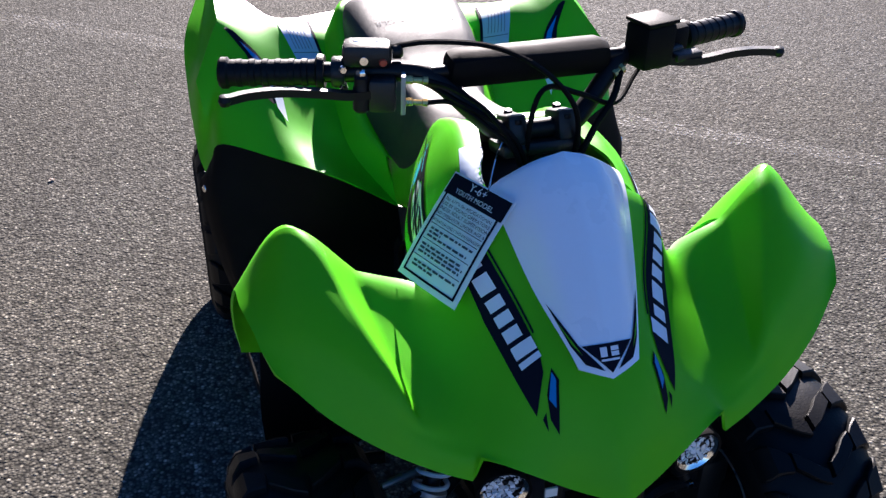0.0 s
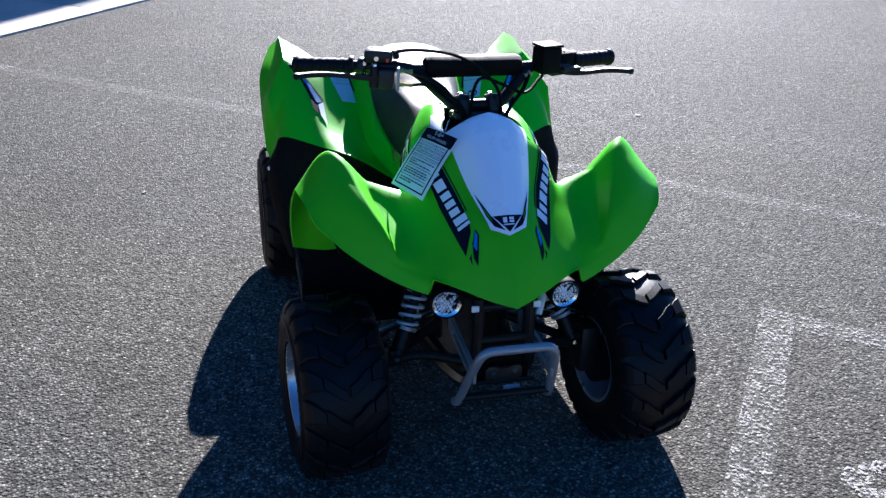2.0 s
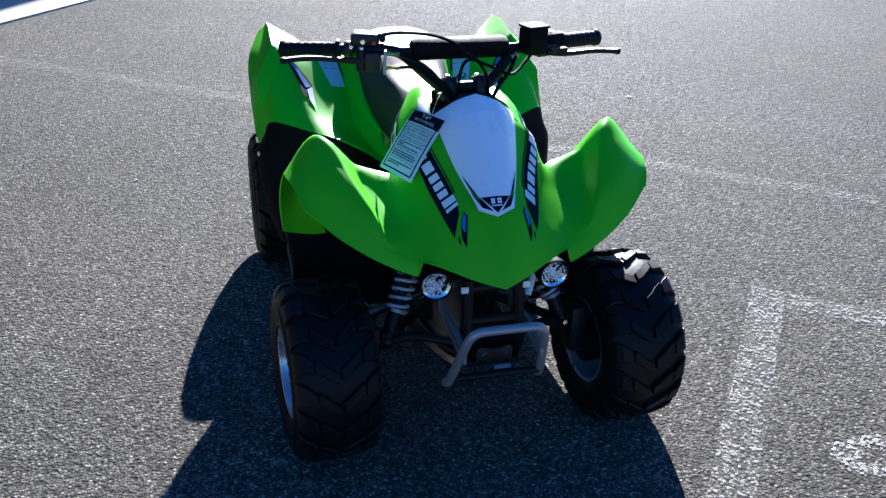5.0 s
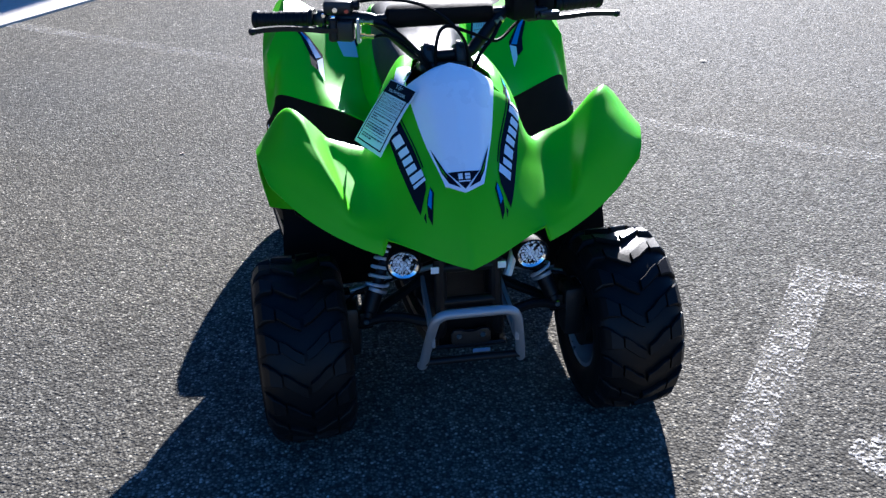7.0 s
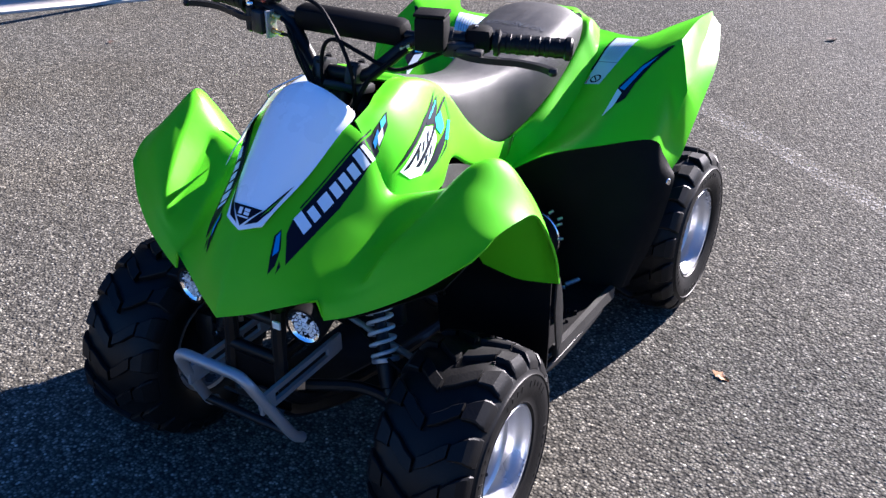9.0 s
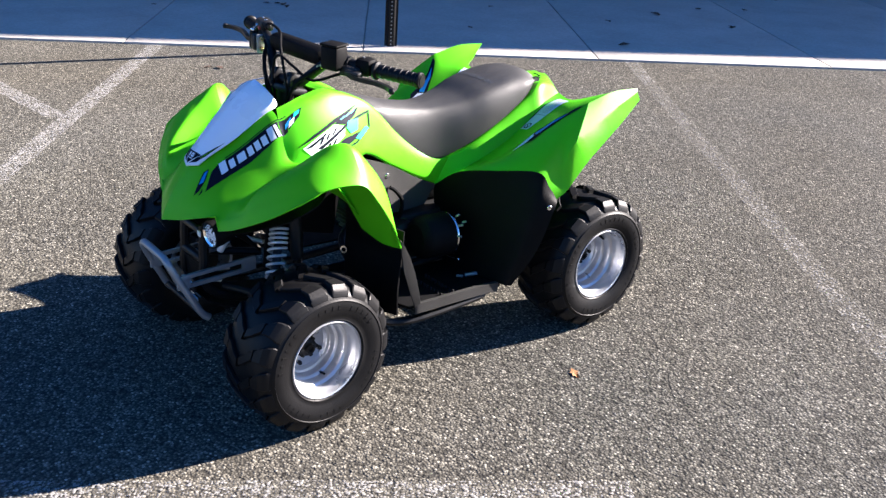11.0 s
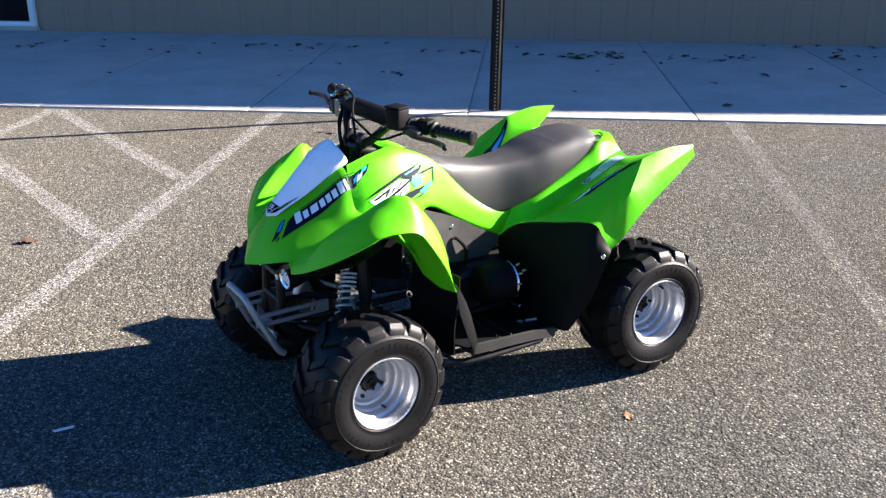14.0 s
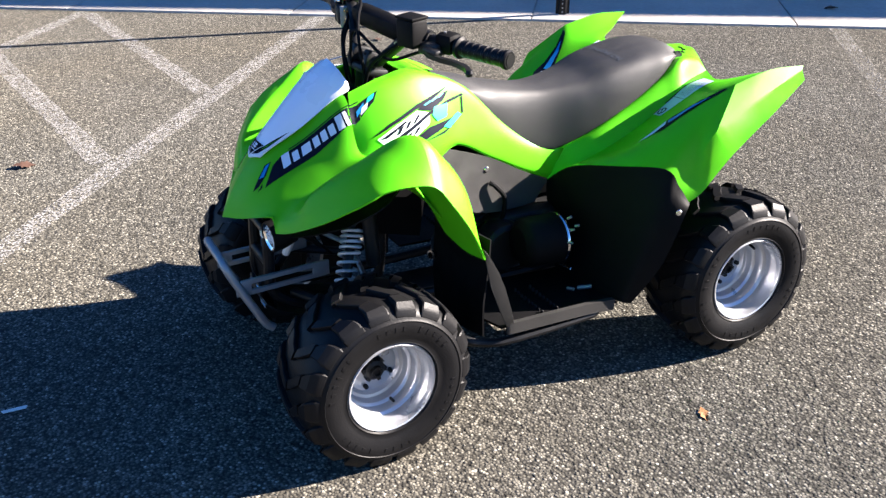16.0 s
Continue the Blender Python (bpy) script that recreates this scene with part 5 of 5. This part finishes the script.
side_l, side_r = bpy.data.objects["side_cover"], bpy.data.objects["side_cover.001"]
wing_l, wing_r = bpy.data.objects["rear_wing"], bpy.data.objects["rear_wing.001"]
bonnet = Sheet(surface("front_bodywork", "side_cover"), (0.084, -0.576, 0.57), (0.131, -0.42, 0.66), (0.063, -0.57, 0.593))
WORD = [(0.013, -0.0055), (0.191, -0.0012), (0.192, 0.0285), (0.016, 0.0238)]
WIDTHS, HEIGHTS = [1.25, 1, 1.5, 1, 0.95, 1, 1.05, 0.5], [1, 0.74, 0.74, 0.74, 0.74, 0.74, 1, 1]
for mirrored in (False, True):
    bonnet.decal("decal_band", [[(-0.0386, -0.0181), (-0.0007, 0.0155), (0.0223, 0.0240), (0.1911, 0.0330), (0.2222, 0.0330), (0.209, 0.0050), (0.150, -0.008), (0.0885, -0.0164), (0.02, -0.0175)]], NAVY, front, 0.0012, mirrored, "dark graphic band with white lettering blocks")
    bonnet.decal("decal_stripe", [[(0.045, 0.0300), (0.2234, 0.0395), (0.2237, 0.0372), (0.045, 0.0275)]], NAVY, front, 0.0012, mirrored)
    bonnet.decal("decal_flash", [[(-0.0683, -0.0073), (-0.0438, 0.0096), (-0.0169, 0.0268), (-0.001, 0.026), (-0.024, 0.0057), (-0.0493, -0.0063)], [(-0.06, -0.016), (-0.04, -0.006), (-0.045, -0.014)]], NAVY, front, 0.0012, mirrored)
    bonnet.decal("decal_flash", [[(-0.0420, 0.0070), (-0.0151, 0.0240), (-0.0049, 0.0240), (-0.0297, 0.0052)]], BLUE, front, 0.0019, mirrored, "blue graphic flash")
    bonnet.decal("decal_flick", [[(0.224, 0.034), (0.2703, 0.0443), (0.2525, 0.0254), (0.212, 0.0078)]], NAVY, front, 0.0012, mirrored)
    bonnet.decal("decal_flick", [[(0.2105, 0.0221), (0.233, 0.0321), (0.2277, 0.0217), (0.2054, 0.012)]], BLUE, front, 0.0019, mirrored)
    bonnet.decal("decal_flick", [[(0.2244, 0.0241), (0.2419, 0.0294), (0.2328, 0.0182), (0.2135, 0.0112)]], DECAL_WHITE, front, 0.0021, mirrored)
    bonnet.decal("decal_flick", [[(0.246, 0.0385), (0.2625, 0.0413), (0.2543, 0.0325), (0.2366, 0.0272)]], TEAL, front, 0.0019, mirrored)
    order = slice(None, None, -1) if mirrored else slice(None)
    for outline in blocks(WORD, WIDTHS[order], HEIGHTS[order], -0.1 if mirrored else 0.15, 0.14):
        bonnet.decal("letter_block", [outline], DECAL_WHITE, front, 0.0021, mirrored)

tank = Sheet(surface("side_cover"), (0.140, -0.390, 0.609), (0.130, -0.162, 0.642), (0.122, -0.247, 0.692))
for mirrored, host in ((False, side_l), (True, side_r)):
    tank.decal("decal_panel", [[(0.024, 0.0095), (0.0708, 0.0265), (0.130, 0.0410), (0.160, 0.0274), (0.152, 0.0050), (0.110, -0.0120), (0.070, -0.0220), (0.040, -0.0130)]], DECAL_WHITE, host, 0.0010, mirrored, "white graphic panel with teal and dark slashes")
    for pts, mat in (([(0.010, 0.0140), (0.060, 0.0350), (0.136, 0.0540), (0.205, 0.0620), (0.232, 0.0660), (0.190, 0.0540), (0.130, 0.0440), (0.058, 0.0270)], NAVY), ([(0.030, 0.0075), (0.095, 0.0290), (0.100, 0.0265), (0.045, 0.0060)], NAVY),
                     ([(0.132, 0.0420), (0.150, 0.0500), (0.228, 0.0560), (0.205, 0.0400), (0.165, 0.0300)], NAVY), ([(0.165, 0.0200), (0.176, 0.0350), (0.214, 0.0310), (0.202, 0.0050), (0.174, 0.0040)], TEAL),
                     ([(0.060, -0.0010), (0.158, 0.0290), (0.215, 0.0370), (0.263, 0.0380), (0.266, 0.0330), (0.200, 0.0300), (0.160, 0.0225), (0.072, -0.0060)], NAVY), ([(0.187, -0.0130), (0.236, 0.0030), (0.246, -0.0050), (0.202, -0.0220)], TEAL),
                     ([(0.080, -0.0220), (0.150, -0.0020), (0.238, -0.0030), (0.234, -0.0100), (0.180, -0.0170), (0.125, -0.0270), (0.095, -0.0290)], NAVY), ([(0.120, -0.0290), (0.186, -0.0230), (0.225, -0.0150), (0.186, -0.0280)], NAVY),
                     ([(0.258, 0.0320), (0.262, 0.0320), (0.252, -0.0040), (0.248, -0.0030)], NAVY)):
        tank.decal("decal_slash", [pts], mat, host, 0.0022 if mat == TEAL else 0.0017, mirrored)
    for k in range(3):
        x, y = 0.150 + 0.020 * k, 0.0470 + 0.0020 * k
        tank.decal("decal_hatch", [[(x, y), (x + 0.018, y + 0.004), (x + 0.022, y + 0.0015), (x + 0.004, y - 0.0025)]], TEAL, host, 0.0024, mirrored)
    for outline in blocks([(0.060, 0.0035), (0.125, 0.0200), (0.135, 0.0330), (0.062, 0.0150)], [1, 0.9, 1], [1, 1, 1], 0.4, 0.28) + blocks([(0.078, -0.0130), (0.120, -0.0030), (0.128, 0.0080), (0.080, -0.0030)], [1, 1], [1, 1], 0.4, 0.25):
        tank.decal("letter_block", [outline], NAVY, host, 0.0021, mirrored)

deck = Sheet(surface("rear_wing"), (0.247, 0.27, 0.536), (0.282, 0.48, 0.626), (0.21, 0.30, 0.56))
for mirrored, host in ((False, wing_l), (True, wing_r)):
    deck.decal("decal_slash", [[(0.030, 0.0020), (0.0756, 0.0090), (0.140, -0.0110), (0.190, -0.0350), (0.206, -0.0530), (0.186, -0.0450), (0.1386, -0.0300), (0.080, -0.0230), (0.037, -0.0265), (0.020, -0.0170)]], NAVY, host, 0.0012, mirrored, "dark and blue graphic slash")
    deck.decal("decal_slash", [[(0.066, 0.0030), (0.130, -0.0120), (0.165, -0.0310), (0.122, -0.0190), (0.060, -0.0110)]], BLUE, host, 0.0018, mirrored)
    deck.decal("decal_slash", [[(-0.0225, -0.0070), (0.064, 0.0060), (0.052, -0.0100), (0.012, -0.0140)]], DECAL_WHITE, host, 0.0022, mirrored)
    deck.decal("warning_label", [[(0.0767, 0.0960), (0.150, 0.1040), (0.230, 0.1060), (0.2236, 0.0480), (0.150, 0.0540), (0.0773, 0.0600)]], LABEL_BLUE, host, 0.0012, mirrored, "pale printed warning label")
    deck.decal("label_edge", [[(0.118, 0.1060), (0.228, 0.1100), (0.228, 0.1055), (0.118, 0.1005)]], NAVY, host, 0.0019, mirrored)
    deck.decal("label_rule", [[(0.1415, 0.1010), (0.1430, 0.1010), (0.1430, 0.0560), (0.1415, 0.0560)]], INK, host, 0.0018, mirrored)
    for k in range(6):
        y = 0.0620 + 0.0060 * k
        deck.decal("print_line", [[(0.150, y), (0.212 - 0.006 * (k % 3), y - 0.002), (0.212 - 0.006 * (k % 3), y - 0.0005), (0.150, y + 0.0016)]], PRINT, host, 0.0018, mirrored)
    if mirrored:
        continue
    ring = [(0.093 + 0.0120 * math.cos(k * math.pi / 10), 0.078 + 0.0125 * math.sin(k * math.pi / 10)) for k in range(20)]
    dot = [(0.093 + 0.0085 * math.cos(k * math.pi / 10), 0.078 + 0.0090 * math.sin(k * math.pi / 10)) for k in range(20)]
    deck.decal("ban_ring", [ring], NAVY, host, 0.0018)
    deck.decal("ban_centre", [dot], LABEL_BLUE, host, 0.0023)
    deck.decal("ban_bar", [[(0.086, 0.0735), (0.0885, 0.0715), (0.100, 0.0825), (0.0975, 0.0845)]], NAVY, host, 0.0028)
    deck.decal("red_strip", [[(0.0775, 0.0945), (0.100, 0.0975), (0.100, 0.0950), (0.0775, 0.0920)]], RED, host, 0.0019)

tip = Sheet(surface("front_plate"), (0, -0.612, 0.582), (0.1, -0.612, 0.582), (0, -0.555, 0.664))
tip.decal("plate_tip", [[(-0.030, 0.041), (0.030, 0.041), (0, 0.007)]], NAVY, number_plate, 0.0012, label="dark tip graphic")
for s in (1, -1):
    tip.decal("plate_edge", [[(s * 0.0560, 0.095), (s * 0.033, 0.043), (s * 0.008, 0.010), (s * 0.029, 0.020), (s * 0.0405, 0.042)]], NAVY, number_plate)
    tip.decal("plate_sliver", [[(s * 0.0500, 0.075), (s * 0.040, 0.048), (s * 0.030, 0.030), (s * 0.0385, 0.044)]], GREEN, number_plate, 0.0018)
for x0, x1, y0, y1 in ((-0.011, -0.003, 0.026, 0.037), (0.001, 0.011, 0.032, 0.037), (0.001, 0.011, 0.026, 0.031), (-0.011, 0.011, 0.021, 0.0235)):
    tip.decal("plate_mark", [[(x0, y0), (x1, y0), (x1, y1), (x0, y1)]], DECAL_WHITE, number_plate, 0.0018)


def lettering(text, size, material, name, host, place, centre=True, label=""):
    """Letters as a mesh, each corner laid by place(x, y)."""
    curve = bpy.data.curves.new(name, "FONT")
    curve.body, curve.size, curve.align_x, curve.resolution_u = text, size, "CENTER" if centre else "LEFT", 3
    ob = new(name, curve)
    me = bpy.data.meshes.new_from_object(ob.evaluated_get(bpy.context.evaluated_depsgraph_get()))
    bpy.data.objects.remove(ob)
    bpy.data.curves.remove(curve)
    for v in me.vertices:
        v.co = place(v.co.x, v.co.y)
    me.materials.clear()
    me.materials.append(material)
    ob = new(name, me)
    ob.parent = host
    return tagged(ob, label)


saddle = Sheet(surface("seat"), (0, 0.315, 0.70), (-0.1, 0.315, 0.70), (0, 0.215, 0.66))
lettering("NO PASSENGER", 0.021, INK, "seat_lettering", seat, lambda x, y: saddle.lay(Vector((x, y, 0)), 0.0012), label="raised grey lettering")
tail_mark = Sheet(surface("tail_cover"), (0, 0.53, 0.70), (0.1, 0.53, 0.70), (0, 0.56, 0.69))
for s in (1, -1):
    tail_mark.decal("tail_slot", [[(s * 0.040, 0.0), (s * 0.058, -0.004), (s * 0.058, 0.003), (s * 0.040, 0.007)]], BLACK, bpy.data.objects["tail_cover"])

# ---- hanging tag ----
TAG = [Vector(p) for p in ((-0.197, -0.385, 0.616), (-0.150, -0.478, 0.611), (-0.069, -0.449, 0.731), (-0.112, -0.346, 0.726))]


def on_tag(u, v, lift=0.0):
    """u across from 0 to 1, v up from 0 to 1; the card bows a little."""
    a, b, c, d = TAG
    p = a.lerp(b, u).lerp(d.lerp(c, u), v)
    n = (b - a).cross(d - a).normalized()
    return p + n * (lift + 0.004 * math.sin(math.pi * u) + 0.003 * math.sin(math.pi * v))


tag = new("hang_tag")
tag.location = (0, 0, 0)
tagged(tag, "white printed card tag hanging over the bonnet", "tag")


def tag_field(name, u0, u1, v0, v1, lift, material, thick=0.0, corner=0.0):
    bm = bmesh.new()
    nu, nv = 8, 10
    grid = [[on_tag(u0 + (u1 - u0) * i / nu, v0 + (v1 - v0) * j / nv, lift) for i in range(nu + 1)] for j in range(nv + 1)]
    top = [[bm.verts.new(p) for p in row] for row in grid]
    n = (TAG[1] - TAG[0]).cross(TAG[3] - TAG[0]).normalized()
    for j in range(nv):
        for i in range(nu):
            bm.faces.new((top[j][i], top[j][i + 1], top[j + 1][i + 1], top[j + 1][i]))
    if thick:
        low = [[bm.verts.new(p - n * thick) for p in row] for row in grid]
        for j in range(nv):
            for i in range(nu):
                bm.faces.new((low[j][i], low[j + 1][i], low[j + 1][i + 1], low[j][i + 1]))
        ring = [(0, i) for i in range(nu)] + [(j, nu) for j in range(nv)] + [(nv, i) for i in range(nu, 0, -1)] + [(j, 0) for j in range(nv, 0, -1)]
        for (a, b), (c, d) in zip(ring, ring[1:] + ring[:1]):
            bm.faces.new((top[a][b], low[a][b], low[c][d], top[c][d]))
    return part(name, bm, material, tag)


part_card = tag_field("card", 0, 1, 0, 1, 0, CARD, 0.0008)
tag_field("header", 0.02, 0.98, 0.80, 0.985, 0.0008, NAVY)
for u0, u1, v0, v1 in ((0.06, 0.09, 0.05, 0.80), (0.91, 0.94, 0.05, 0.80), (0.06, 0.94, 0.05, 0.07)):
    tag_field("border_line", u0, u1, v0, v1, 0.0008, NAVY)
TAG_W, TAG_H = (TAG[1] - TAG[0]).length, (TAG[3] - TAG[0]).length
lettering("Y-6+", 0.0145, DECAL_WHITE, "tag_lettering", tag, lambda x, y: on_tag(0.5 + x / TAG_W, 0.905 + y / TAG_H, 0.0014))
lettering("YOUTH MODEL", 0.0092, DECAL_WHITE, "tag_lettering", tag, lambda x, y: on_tag(0.5 + x / TAG_W, 0.835 + y / TAG_H, 0.0014))
for v, text, size in ((0.748, "This ATV is for RECREATIONAL", 0.0060), (0.702, "USE BY YOUNG OPERATORS", 0.0064), (0.656, "UNDER ADULT SUPERVISION", 0.0067), (0.610, "NO OPERATOR UNDER AGE 6", 0.0062), (0.540, "OPERATOR ONLY NO PASSENGERS", 0.0055)):
    lettering(text, size, NAVY, "tag_lettering", tag, lambda x, y, v=v: on_tag(0.5 + x / TAG_W, v + y / TAG_H, 0.0012))
row_random = random.Random(3)
for v, u0, u1 in ((0.470, 0.15, 0.86), (0.435, 0.15, 0.36), (0.400, 0.15, 0.82), (0.320, 0.14, 0.80), (0.285, 0.14, 0.86), (0.250, 0.14, 0.84), (0.160, 0.15, 0.86), (0.125, 0.15, 0.52)):
    at = u0
    while at < u1:
        w = row_random.uniform(0.035, 0.10)
        tag_field("print_bar", at, min(at + w, u1), v, v + 0.020, 0.0009, INK)
        at += w + 0.020
for v in (0.592, 0.518, 0.370, 0.215):
    tag_field("rule_line", 0.11, 0.89, v, v + 0.006, 0.0009, NAVY)
part("tie_wire", tube([on_tag(0.62, 0.97, 0.001), on_tag(0.62, 1.03, 0.006), Vector((-0.070, -0.375, 0.752)), Vector((-0.050, -0.345, 0.762)), Vector((-0.030, -0.322, 0.775)), Vector((-0.036, -0.305, 0.766))], 0.0011, 6, 6), CHROME, tag)
under = Sheet(surface("side_cover.001"), (-0.085, -0.340, 0.74), (-0.060, -0.345, 0.742), (-0.083, -0.300, 0.74))
under.decal("info_label", [[(-0.022, -0.035), (0.012, -0.05), (0.014, 0.030), (-0.018, 0.030)]], LABEL_BLUE, side_r, 0.0012, label="pale printed label")

# ---- lens facets of the headlights ----
lens_random = random.Random(11)
for s, host in ((1, "headlight"), (-1, "headlight.001")):
    m = along((s * 0.1253, -0.612, 0.4423), (s * 0.136, -0.71, 0.437))
    for r0, r1, count in ((0.0015, 0.0075, 5), (0.0085, 0.0145, 11), (0.0155, 0.0215, 17), (0.0225, 0.0285, 23)):
        for k in range(count):
            a0, a1 = (2 * math.pi * (k + f) / count for f in (0.09, 0.91))
            h = [lens_random.uniform(-0.001, 0.0025) for _ in range(4)]
            bm = bmesh.new()
            ring = [bm.verts.new(m @ Vector((r * math.cos(a), r * math.sin(a), 0.002 + z))) for (r, a), z in zip(((r0, a0), (r1, a0), (r1, a1), (r0, a1)), h)]
            low = [bm.verts.new(m @ Vector((r * math.cos(a), r * math.sin(a), -0.003))) for r, a in ((r0, a0), (r1, a0), (r1, a1), (r0, a1))]
            bm.faces.new(ring)
            for i in range(4):
                bm.faces.new((ring[i], ring[(i + 1) % 4], low[(i + 1) % 4], low[i]))
            # White, grey and dark picked at random: the lens's reflections put into colour.
            part("lens_facet", bm, lens_random.choice((WHITE, WHITE, WHITE, WHITE_TRIM, WHITE_TRIM, COIL, COIL, CAST)), bpy.data.objects[host], angle=5)
# Two small white blocks, one each side below the bonnet tip.
for s in (1, -1):
    part("front_tab", box((0.016, 0.004, 0.014), (s * 0.066, -0.618, 0.425), (0, 0, 0), 0.001), WHITE_TRIM, chassis)
